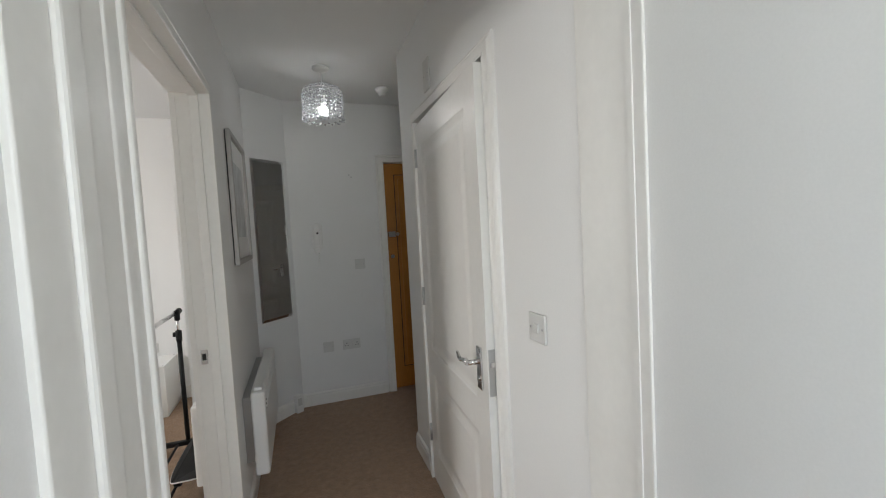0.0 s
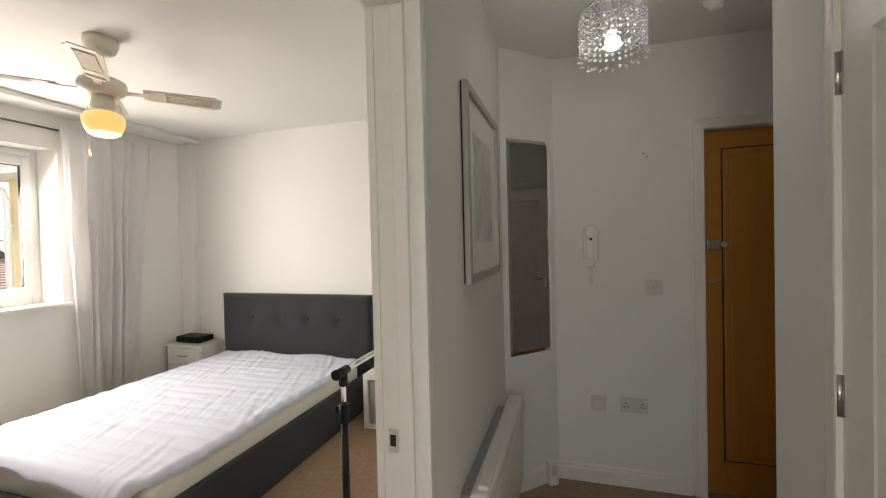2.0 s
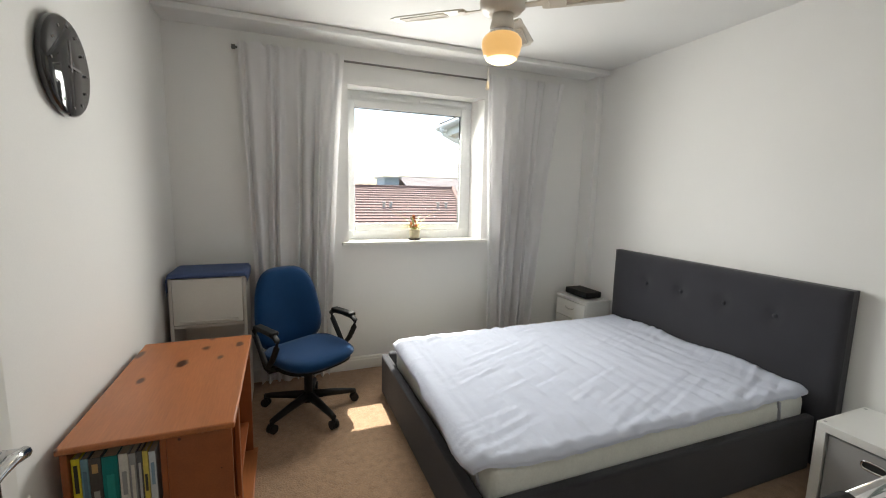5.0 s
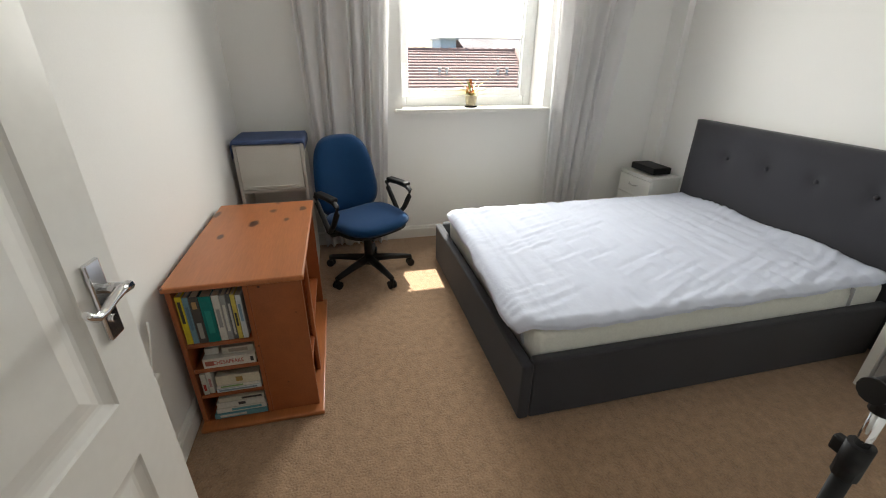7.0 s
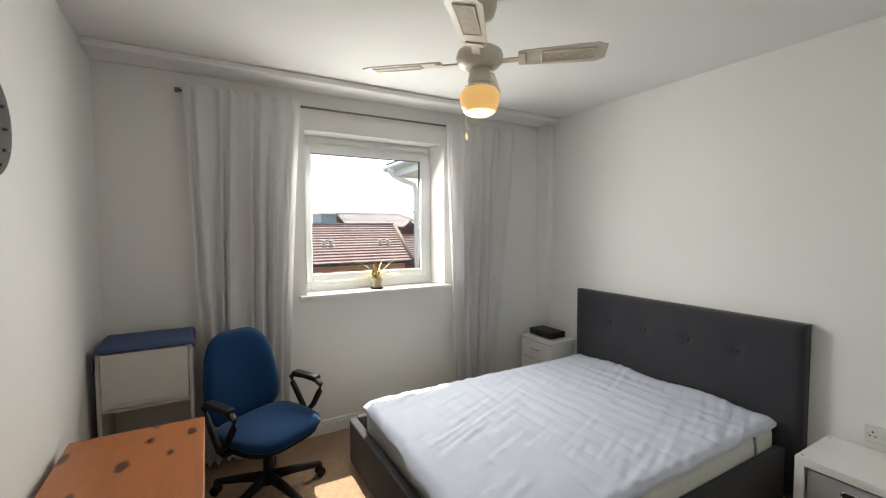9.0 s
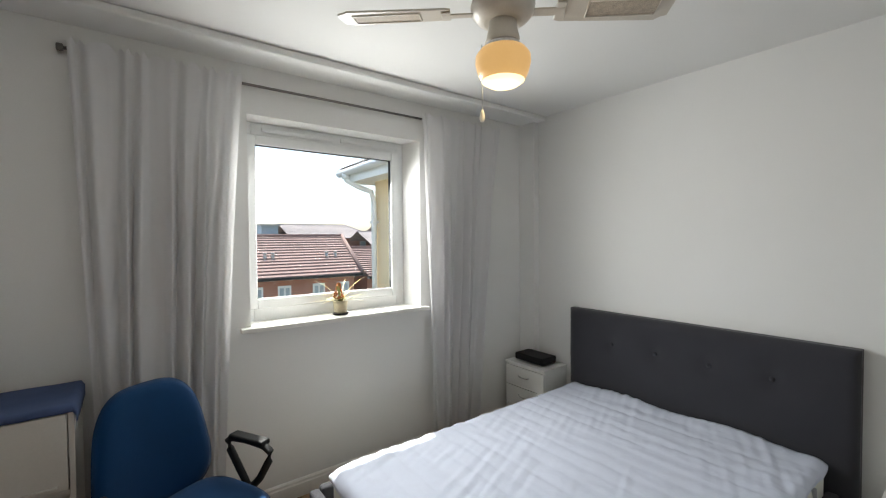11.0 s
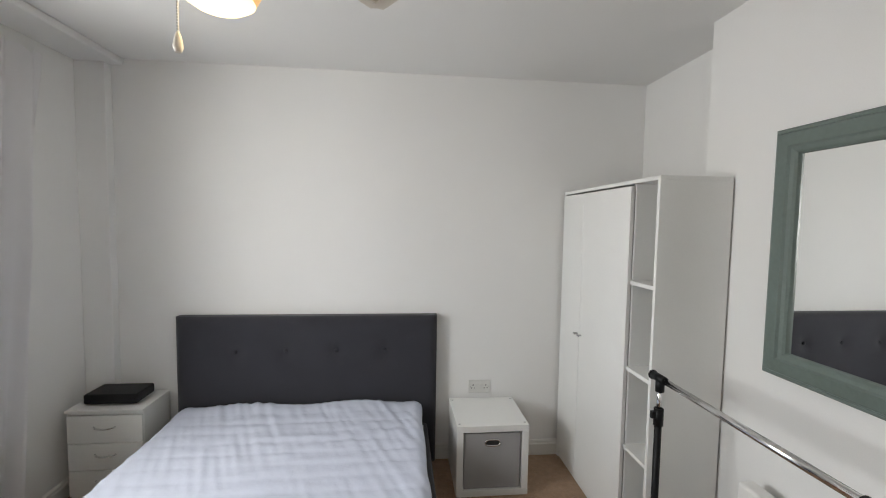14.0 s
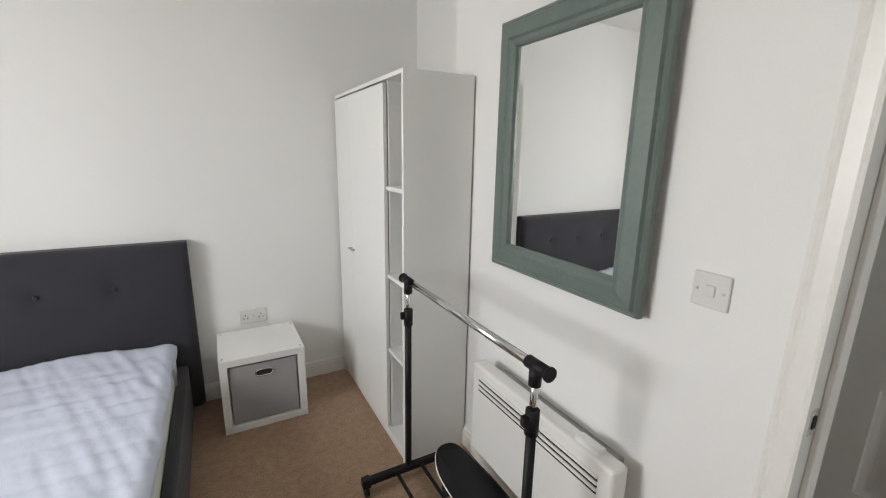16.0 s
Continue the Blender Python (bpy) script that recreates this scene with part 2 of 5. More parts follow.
def add_box(bm, x0, x1, y0, y1, z0, z1, bevel=0.0, seg=2, m=None, index=0):
    r = bmesh.ops.create_cube(bm, size=1)
    vs = r["verts"]
    for v in vs:
        v.co = Vector((x0 + (v.co.x + 0.5) * (x1 - x0), y0 + (v.co.y + 0.5) * (y1 - y0), z0 + (v.co.z + 0.5) * (z1 - z0)))
    faces = {f for v in vs for f in v.link_faces}
    for f in faces:
        f.material_index = index
    if bevel:
        es = list({e for v in vs for e in v.link_edges})
        r = bmesh.ops.bevel(bm, geom=es, offset=bevel, segments=seg, affect="EDGES", profile=0.5)
        vs = list({v for f in r["faces"] for v in f.verts} | {v for v in vs if v.is_valid})
    if m is not None:
        bmesh.ops.transform(bm, matrix=m, verts=vs)
    return vs


def box(name, x0, x1, y0, y1, z0, z1, material, parent=None, bevel=0.0, seg=2, m=None):
    bm = bmesh.new()
    add_box(bm, x0, x1, y0, y1, z0, z1, bevel, seg, m)
    return mesh_of(name, bm, material, parent)


def add_rod(bm, a, b, r, r2=None, n=12, index=0):
    a, b = Vector(a), Vector(b)
    q = (b - a).to_track_quat("Z", "Y").to_matrix().to_4x4()
    before = set(bm.faces)
    bmesh.ops.create_cone(bm, cap_ends=True, segments=n, radius1=r, radius2=r if r2 is None else r2, depth=(b - a).length, matrix=Matrix.Translation((a + b) / 2) @ q)
    for f in set(bm.faces) - before:
        f.material_index = index
        f.smooth = len(f.verts) == 4


def rod(name, a, b, r, material, parent=None, r2=None, n=12):
    bm = bmesh.new()
    add_rod(bm, a, b, r, r2, n)
    return mesh_of(name, bm, material, parent)


def add_tube(bm, pts, r, n=8, flat=1.0):
    pts = [Vector(p) for p in pts]
    rings = []
    for i, p in enumerate(pts):
        d = (pts[min(i + 1, len(pts) - 1)] - pts[max(i - 1, 0)]).normalized()
        q = d.to_track_quat("Z", "Y")
        rr = r[i] if isinstance(r, (list, tuple)) else r
        rings.append([bm.verts.new(p + q @ Vector((rr * math.cos(2 * math.pi * k / n), flat * rr * math.sin(2 * math.pi * k / n), 0))) for k in range(n)])
    for a, b in zip(rings, rings[1:]):
        for k in range(n):
            f = bm.faces.new((a[k], a[(k + 1) % n], b[(k + 1) % n], b[k]))
            f.smooth = True
    bm.faces.new(rings[0][::-1])
    bm.faces.new(rings[-1])


def tube(name, pts, r, material, parent=None, n=8, flat=1.0):
    bm = bmesh.new()
    add_tube(bm, pts, r, n, flat)
    return mesh_of(name, bm, material, parent)


def add_lathe(bm, prof, at=(0, 0, 0), n=32, index=0):
    at = Vector(at)
    rings = [[bm.verts.new(at + Vector((r * math.cos(2 * math.pi * k / n), r * math.sin(2 * math.pi * k / n), z))) for k in range(n)] for r, z in prof]
    for a, b in zip(rings, rings[1:]):
        for k in range(n):
            f = bm.faces.new((a[k], a[(k + 1) % n], b[(k + 1) % n], b[k]))
            f.smooth, f.material_index = True, index
    for ring in (rings[0], rings[-1]):
        f = bm.faces.new(ring)
        f.material_index = index


def lathe(name, prof, at, material, parent=None, n=32):
    bm = bmesh.new()
    add_lathe(bm, prof, at, n)
    return mesh_of(name, bm, material, parent)


def prism(name, pts, z0, z1, material, parent=None):
    """An upright prism over a plan."""
    bm = bmesh.new()
    lo, hi = [bm.verts.new((x, y, z0)) for x, y in pts], [bm.verts.new((x, y, z1)) for x, y in pts]
    bm.faces.new(lo)
    bm.faces.new(hi)
    for i in range(len(pts)):
        j = (i + 1) % len(pts)
        bm.faces.new((lo[i], lo[j], hi[j], hi[i]))
    return mesh_of(name, bm, material, parent)


def sweep_profile(name, prof, a, b, out, up, material, parent=None):
    """A moulding: the profile (out, up) drawn along a to b."""
    bm = bmesh.new()
    a, b, out, up = Vector(a), Vector(b), Vector(out), Vector(up)
    ra = [bm.verts.new(a + out * p + up * q) for p, q in prof]
    rb = [bm.verts.new(b + out * p + up * q) for p, q in prof]
    n = len(prof)
    for i in range(n):
        j = (i + 1) % n
        bm.faces.new((ra[i], ra[j], rb[j], rb[i]))
    bm.faces.new(ra)
    bm.faces.new(rb)
    return mesh_of(name, bm, material, parent)


def thing(name, x=0, y=0, z=0, rz=0, label="", category="", group="", kind="", local=False):
    ob = new(name)
    ob.matrix_world = pose(x, y, z, 0, 0, rz)
    if not local:
        BASES[ob.name] = pose(x, y, z, 0, 0, rz).inverted()
    return tagged(ob, label, category, group, kind)


def structure(ob, label):
    return tagged(ob, label, kind="structure")


# ---- the structure ----
CH = 2.51                     # bedroom ceiling
HC = 2.50                     # hall ceiling
XW, XE, YS, YN = -4.43, -1.145, 2.33, 5.705
XH, XC = -1.038, -0.06       # the hall's two side walls
D0, D1, DH = 2.445, 3.375, 2.035  # bedroom doorway

structure(box("floor", -4.80, 1.40, 0.15, 5.90, -0.20, 0.0, CARPET), "worn beige cut-pile carpet on the floor")
structure(prism("ceiling_bedroom", [(-4.80, 2.13), (-1.08, 2.13), (-1.08, 4.80), (-0.80, 5.15), (-0.80, 5.90), (-4.80, 5.90)], CH, CH + 0.2, CEIL), "white painted plaster ceiling of the bedroom")
structure(prism("ceiling_hall", [(-1.08, 1.90), (1.40, 1.90), (1.40, 5.2), (-0.80, 5.2), (-0.80, 5.10), (-1.08, 4.82)], HC, HC + 0.15, CEIL), "white painted plaster ceiling of the hall")
structure(box("ceiling_back", -1.10, 1.40, 0.15, 1.90, 2.49, 2.7, CEIL), "white plaster ceiling of the next room")

# window wall with its opening
WY0, WY1, WZ0, WZ1 = 3.488, 4.618, 1.03, 2.208
bm = bmesh.new()
add_box(bm, -4.75, XW, 2.10, WY0, -0.2, CH)
add_box(bm, -4.75, XW, WY1, 5.90, -0.2, CH)
add_box(bm, -4.75, XW, WY0, WY1, -0.2, WZ0)
add_box(bm, -4.75, XW, WY0, WY1, WZ1, CH)
v = [bm.verts.new(p) for p in ((-4.70, WY1, WZ0), (-4.70, WY1 - 0.046, WZ0), (-4.58, WY1 - 0.046, WZ0), (XW - 0.002, WY1, WZ0), (-4.70, WY1, WZ1), (-4.70, WY1 - 0.046, WZ1), (-4.58, WY1 - 0.046, WZ1), (XW - 0.002, WY1, WZ1))]
for a in ((1, 2, 6, 5), (2, 3, 7, 6), (0, 1, 5, 4), (0, 3, 7, 4)):
    bm.faces.new([v[k] for k in a])
structure(mesh_of("wall_west", bm, WALL), "white painted plaster wall with the window")
structure(box("wall_north", XW, -0.80, YN, 5.90, -0.2, CH, WALL), "white painted plaster wall behind the bed")
structure(box("wall_south", XW, XE, 2.13, YS, -0.2, CH, WALL), "white painted plaster wall beside the desk")
structure(box("boxing_column", XW, -4.265, 5.645, YN, 0.0, 2.470, WALL, bevel=0.004), "white boxed pipe in the corner")
structure(box("boxing_ceiling", XW, -4.192, YS, YN, 2.470, CH, CEIL, bevel=0.010, seg=3), "white boxed ledge under the ceiling")

# partition between bedroom and hall, with the doorway and the skewed end
bm = bmesh.new()
add_box(bm, XE, XH, 2.13, D0 - 0.03, -0.2, CH)
add_box(bm, XE, XH, D1 + 0.03, 4.712, -0.2, CH)
add_box(bm, XE, XH, D0 - 0.03, D1 + 0.03, DH + 0.03, CH)
structure(mesh_of("wall_partition", bm, WALL), "white painted partition with the bedroom doorway")
structure(prism("wall_skew", [(XE, 4.712), (XH, 4.712), (-0.765, 4.985), (-0.765, 5.30), (-0.80, 5.30), (-0.80, YN), (-0.94, YN), (-0.94, 5.05), (XE, 4.845)], -0.2, CH, WALL), "white painted skewed wall at the hall's end")

# hall end wall with the entrance, cupboard wall, closing walls
E0, E1, EH = 0.014, 0.91, 2.008
bm = bmesh.new()
add_box(bm, -0.765, E0 - 0.02, 4.985, 5.20, -0.2, HC)
add_box(bm, E1 + 0.02, 1.40, 4.985, 5.20, -0.2, HC)
add_box(bm, E0 - 0.02, E1 + 0.02, 4.985, 5.20, EH + 0.02, HC)
structure(mesh_of("wall_hall_end", bm, WALL), "white painted hall end wall with the entrance")
C0, C1, CHH = 2.712, 3.625, 2.005
bm = bmesh.new()
add_box(bm, XC, 0.10, 0.15, C0 - 0.02, -0.2, HC)
add_box(bm, XC, 0.10, C1 + 0.02, 3.975, -0.2, HC)
add_box(bm, XC, 0.10, C0 - 0.02, C1 + 0.02, CHH + 0.02, HC)
add_box(bm, 0.10, 1.40, 3.85, 3.975, -0.2, HC)
structure(mesh_of("wall_cupboard", bm, WALL), "white painted wall with the cupboard door")
structure(box("wall_cupboard_back", 0.10, 0.14, 2.2, 3.85, -0.2, HC, WALL), "plain wall closing the cupboard")
structure(box("wall_entry_side", 1.40, 1.55, 0.15, 5.2, -0.2, HC, WALL), "plain white wall beside the entrance")
structure(box("wall_beyond_door", E0 - 0.1, 1.1, 5.26, 5.30, -0.2, HC, WALL), "plain wall behind the entrance door")
# threshold wall, passed at the start
structure(box("wall_threshold", -1.17, -1.00, 2.03, 2.13, -0.2, HC, WALL), "white wall stub beside the first doorway")
structure(box("wall_threshold_head", -1.00, XC, 2.03, 2.20, 2.062, HC, WALL), "white wall over the first doorway")
structure(box("wall_back_left", -1.10, -0.992, 0.30, 2.03, -0.2, HC, WALL), "white side wall before the first doorway")
# Unseen end wall, its opening placed to light the hall from behind
bm = bmesh.new()
add_box(bm, -1.10, -0.95, 0.15, 0.30, -0.2, HC)
add_box(bm, -0.15, XC, 0.15, 0.30, -0.2, HC)
add_box(bm, -0.95, -0.15, 0.15, 0.30, -0.2, 0.7)
add_box(bm, -0.95, -0.15, 0.15, 0.30, 2.15, HC)
structure(mesh_of("wall_back", bm, WALL), "plain white unseen wall with an added window")

SKIRT = [(0, 0), (0.016, 0), (0.016, 0.075), (0.012, 0.083), (0.012, 0.094), (0.006, 0.102), (0, 0.104)]


def skirting(a, b, out):
    return structure(sweep_profile("baseboard", SKIRT, (*a, 0.0), (*b, 0.0), (*out, 0), (0, 0, 1), GLOSS), "white gloss moulded skirting board")


skirting((XW, YS), (XW, 5.645), (1, 0))
skirting((-4.265, YN), (-0.94, YN), (0, -1))
skirting((XW, YS), (XE, YS), (0, 1))
skirting((XE, D1 + 0.07), (XE, 4.845), (-1, 0))
skirting((XH, D1 + 0.07), (XH, 4.712), (1, 0))
k = 0.7071
skirting((XH, 4.712), (-0.765, 4.985), (k, -k))
skirting((-0.765, 4.985), (E0 - 0.07, 4.985), (0, -1))
skirting((XC, C1 + 0.07), (XC, 3.975), (-1, 0))
skirting((XC, 2.235), (XC, C0 - 0.07), (-1, 0))

ARCH = [(0, 0), (0.020, 0), (0.022, 0.006), (0.018, 0.012), (0.018, 0.040), (0.012, 0.047), (0.015, 0.053), (0.010, 0.062), (0, 0.065)]


def architrave(name, face, out, y0, y1, top, axis="x"):
    """Three mitre-less mouldings round a doorway on the wall plane x = face (or y = face)."""
    bm = bmesh.new()
    for side, s in ((y0, -1), (y1, 1)):
        pr = [(p, q) for p, q in ARCH]
        rows = []
        for z in (0.0, top + 0.065):
            if axis == "x":
                rows.append([bm.verts.new((face + out * p, side + s * (q - 0.004), z - (0.065 - q if z else 0))) for p, q in pr])
            else:
                rows.append([bm.verts.new((side + s * (q - 0.004), face + out * p, z - (0.065 - q if z else 0))) for p, q in pr])
        n = len(pr)
        for i in range(n):
            j = (i + 1) % n
            bm.faces.new((rows[0][i], rows[0][j], rows[1][j], rows[1][i]))
    rows = []
    for side, s in ((y0, -1), (y1, 1)):
        if axis == "x":
            rows.append([bm.verts.new((face + out * p, side + s * (q - 0.004), top + q)) for p, q in ARCH])
        else:
            rows.append([bm.verts.new((side + s * (q - 0.004), face + out * p, top + q)) for p, q in ARCH])
    n = len(ARCH)
    for i in range(n):
        j = (i + 1) % n
        bm.faces.new((rows[0][i], rows[0][j], rows[1][j], rows[1][i]))
    return structure(mesh_of(name, bm, GLOSS), "white gloss moulded door architrave")


def lining(name, x0, x1, y0, y1, top, stop):
    """Door lining in a wall between x0 and x1, with its stop."""
    bm = bmesh.new()
    add_box(bm, x0 - 0.002, x1 + 0.002, y0 - 0.03, y0, 0, top + 0.03, 0.002, 1)
    add_box(bm, x0 - 0.002, x1 + 0.002, y1, y1 + 0.03, 0, top + 0.03, 0.002, 1)
    add_box(bm, x0 - 0.002, x1 + 0.002, y0, y1, top, top + 0.03, 0.002, 1)
    a, b = stop
    add_box(bm, a, b, y0, y0 + 0.013, 0, top, 0.002, 1)
    add_box(bm, a, b, y1 - 0.013, y1, 0, top, 0.002, 1)
    add_box(bm, a, b, y0 + 0.013, y1 - 0.013, top - 0.013, top, 0.002, 1)
    return structure(mesh_of(name, bm, GLOSS), "white gloss door lining with stop")


lining("trim_bedroom_door", XE, XH, D0, D1, DH, (XE + 0.050, XE + 0.085))
architrave("trim_bedroom_architrave_hall", XH, 1, D0, D1, DH)
architrave("trim_bedroom_architrave_room", XE, -1, D0, D1, DH)
lining("trim_cupboard_lining", XC, 0.10, C0, C1, CHH, (0.02, 0.05))
architrave("trim_cupboard_architrave", XC, -1, C0, C1, CHH)
architrave("trim_entrance_architrave", 4.985, -1, E0, E1, EH, "y")
bm = bmesh.new()
for x0, x1, y0, y1, bev in ((-1.00, -0.981, 1.96, 2.06, 0.004), (-1.00, -0.971, 2.06, 2.125, 0.009), (-1.00, -0.979, 2.125, 2.215, 0.003), (-1.00, -0.976, 2.215, 2.255, 0.008), (-1.00, -0.981, 2.255, 2.29, 0.003), (-1.00, -0.974, 2.29, 2.318, 0.008)):
    add_box(bm, x0, x1, y0, y1, 0, 2.06, bev, 3)
add_box(bm, -0.066, -0.05, 2.03, 2.232, 0, 2.06, 0.003, 2)
add_box(bm, -0.0685, -0.055, 2.058, 2.076, 0, 2.05, 0.001, 1)
structure(mesh_of("trim_first_doorway", bm, GLOSS), "white gloss lining of the first doorway")
structure(box("wall_threshold_fill", -1.038, -1.0, 2.13, 2.315, 0, HC, WALL), "white wall end beside the first doorway")

# strike plate on the far jamb
sp = thing("strike_plate", -1.09, D1, 0.95, label="chrome strike plate let into the white door lining", category="strike plate")
bm = bmesh.new()
add_box(bm, -1.132, -1.106, D1 - 0.003, D1 + 0.002, 0.905, 0.965, 0.001, 1)
mesh_of("plate", bm, CHROME, sp)
box("latch_hole", -1.126, -1.112, D1 - 0.005, D1 - 0.0025, 0.922, 0.950, DARK, sp)


def panel_door(width, height, thick=0.036):
    """A two-panel moulded door leaf with arched top panel, lying in x from the hinge, face towards +y and -y."""
    bm = bmesh.new()
    st, core, top = 0.116, thick / 2 - 0.011, height - 0.120
    rails = ((0.006, 0.195), (0.640, 0.775), (top, height))
    add_box(bm, 0.02, width - 0.02, -core, core, 0.02, height - 0.02)
    for x0, x1 in ((0, st), (width - st, width)):
        add_box(bm, x0, x1, -thick / 2, thick / 2, 0.006, height)
    for z0, z1 in rails:
        add_box(bm, st, width - st, -thick / 2, thick / 2, z0, z1)

    def panel(z0, z1, arch, s):
        x0, x1 = st, width - st
        n = 10

        def loop(inset, depth):
            pts = [(x0 + inset, z0 + inset), (x1 - inset, z0 + inset)]
            for i in range(n + 1):
                u = i / n
                x = x1 - inset - (x1 - x0 - 2 * inset) * u
                e = arch * (math.sin(math.pi * u) ** 2 if arch else 0)
                pts.append((x, z1 - inset - arch + e))
            return [bm.verts.new((x, s * (thick / 2 + depth), z)) for x, z in pts]
        loops = [loop(0, 0.0), loop(0.006, -0.0035), loop(0.024, -0.0085), loop(0.032, -0.0095), loop(0.046, -0.0085), loop(0.075, -0.003)]
        for a, b in zip(loops, loops[1:]):
            for i in range(len(a)):
                j = (i + 1) % len(a)
                bm.faces.new((a[i], a[j], b[j], b[i]))
        bm.faces.new(loops[-1])
    for s in (1, -1):
        panel(0.775, top, 0.0, s)
        panel(0.195, 0.640, 0.0, s)
    return bm


def lever(parent, x, z, y, s, way):
    """Lever handle on a long plate; s: the side it faces; way: where the lever points along x."""
    bm = bmesh.new()
    add_box(bm, x - 0.021, x + 0.021, min(y, y + s * 0.009), max(y, y + s * 0.009), z - 0.085, z + 0.075, 0.004, 2)
    add_rod(bm, (x, y + s * 0.008, z + 0.02), (x, y + s * 0.05, z + 0.02), 0.010)
    pts = [(x + way * d, y + s * 0.052, z + 0.02 + h) for d, h in ((-0.008, 0), (0.02, 0.004), (0.045, 0.0), (0.07, -0.008), (0.09, -0.008), (0.105, 0.003), (0.112, 0.013))]
    add_tube(bm, pts, [0.010, 0.010, 0.009, 0.008, 0.0075, 0.007, 0.005], 8)
    add_rod(bm, (x, y + s * 0.008, z - 0.045), (x, y + s * 0.014, z - 0.045), 0.008)
    return tagged(mesh_of("handle", bm, CHROME, parent), "chrome scroll lever handle on a plate")


def hinges(parent, x, y, s):
    for z in (0.22, 1.0, 1.76):
        bm = bmesh.new()
        add_rod(bm, (x, y + s * 0.006, z), (x, y + s * 0.006, z + 0.1), 0.007)
        add_box(bm, x - 0.012, x + 0.012, min(y, y + s * 0.003), max(y, y + s * 0.003), z, z + 0.1)
        mesh_of("hinge", bm, STEEL, parent)


def door(name, x, y, rz, width, height, label, face, grip=0.985):
    d = thing(name, x, y, 0, rz, label, "door", kind="structure", local=True)
    leaf = mesh_of("leaf", panel_door(width, height), GLOSS, d)
    lever(d, width - 0.065, grip, face * 0.018, face, -1)
    hinges(d, 0.0, face * 0.018, face)
    return d


BD = door("door_bedroom", XE - 0.045, D0 + 0.006, 173.5, 0.875, 2.02, "white gloss two-panel door standing open into the bedroom", -1)
lever(BD, 0.81, 0.985, 0.018, 1, -1)
CD = door("door_cupboard", XC + 0.012, C1 - 0.003, -92.8, C1 - C0 - 0.006, 1.985, "white gloss two-panel cupboard door standing just ajar", -1, 0.912)
box("latch_forend", C1 - C0 - 0.0065, C1 - C0 - 0.004, -0.012, 0.012, 0.82, 0.99, STEEL, CD, 0.001, 1)
box("latch_bolt", C1 - C0 - 0.005, C1 - C0 + 0.006, -0.007, 0.007, 0.925, 0.945, CHROME, CD, 0.002, 1)

# oak entrance door
ED = thing("door_entrance", E0, 5.025, 0, label="closed varnished oak entrance door with raised panels", category="door", kind="structure")
bm = bmesh.new()
add_box(bm, E0, E1, 5.02, 5.065, 0.006, EH - 0.005, 0.002, 1)
for z0, z1 in ((0.20, 1.90),):
    add_box(bm, E0 + 0.105, E1 - 0.105, 5.008, 5.021, z0, z1, 0.006, 2)
    add_box(bm, E0 + 0.13, E1 - 0.13, 5.001, 5.011, z0 + 0.03, z1 - 0.03, 0.008, 2)
mesh_of("leaf", bm, OAK, ED)
bm = bmesh.new()
gx0, gx1, gz0, gz1 = E0 + 0.098, E1 - 0.098, 0.193, 1.907
for a in ((gx0, gx0 + 0.006, gz0, gz1), (gx1 - 0.006, gx1, gz0, gz1), (gx0 + 0.006, gx1 - 0.006, gz0, gz0 + 0.006), (gx0 + 0.006, gx1 - 0.006, gz1 - 0.006, gz1)):
    add_box(bm, a[0], a[1], 5.017, 5.021, a[2], a[3])
mesh_of("panel_groove", bm, DARK, ED)
bm = bmesh.new()
add_box(bm, E0 - 0.03, E0 + 0.015, 4.993, 5.019, 1.365, 1.405, 0.004, 2)
add_box(bm, E0 + 0.02, E0 + 0.085, 4.995, 5.019, 1.36, 1.41, 0.005, 2)
add_rod(bm, (E0 + 0.10, 4.985, 1.385), (E0 + 0.10, 5.02, 1.385), 0.016)
tagged(mesh_of("night_latch", bm, CHROME, ED), "chrome rim night latch")
rod("cylinder_lock", (E0 + 0.05, 5.01, 1.19), (E0 + 0.05, 5.021, 1.19), 0.017, CHROME, ED)
box("strike", E0 - 0.016, E0 - 0.006, 4.975, 4.983, 0.98, 1.24, STEEL, ED)
bm = bmesh.new()
add_box(bm, E0 - 0.02, E0 - 0.001, 4.985, 5.075, 0, EH + 0.018)
add_box(bm, E1 + 0.001, E1 + 0.02, 4.985, 5.075, 0, EH + 0.018)
add_box(bm, E0, E1, 4.985, 5.075, EH, EH + 0.018)
structure(mesh_of("trim_entrance_lining", bm, GLOSS), "white gloss entrance door lining")

SDR = door("door_side", 1.385, 4.06, 90, 0.80, 1.985, "closed white gloss two-panel door in the side wall", 1)
architrave("trim_side_architrave", 1.40, -1, 4.055, 4.865, 2.0)

# ---- bedroom window ----
WIN = thing("window_1", -4.58, 4.07, WZ0, label="white plastic casement window with trickle vents", category="window", kind="structure")
bm = bmesh.new()
fx0, fx1 = -4.655, -4.59
for a in ((WY0, WY0 + 0.055, WZ0, WZ1), (WY1 - 0.105, WY1 - 0.045, WZ0, WZ1), (WY0 + 0.055, WY1 - 0.105, WZ0, WZ0 + 0.09), (WY0 + 0.055, WY1 - 0.105, WZ1 - 0.085, WZ1)):
    add_box(bm, fx0, fx1, *a, 0.004, 2)
tagged(mesh_of("frame", bm, UPVC, WIN), "white plastic outer frame")
bm = bmesh.new()
sy0, sy1, sz0, sz1 = 3.503, 4.527, 1.110, 2.136
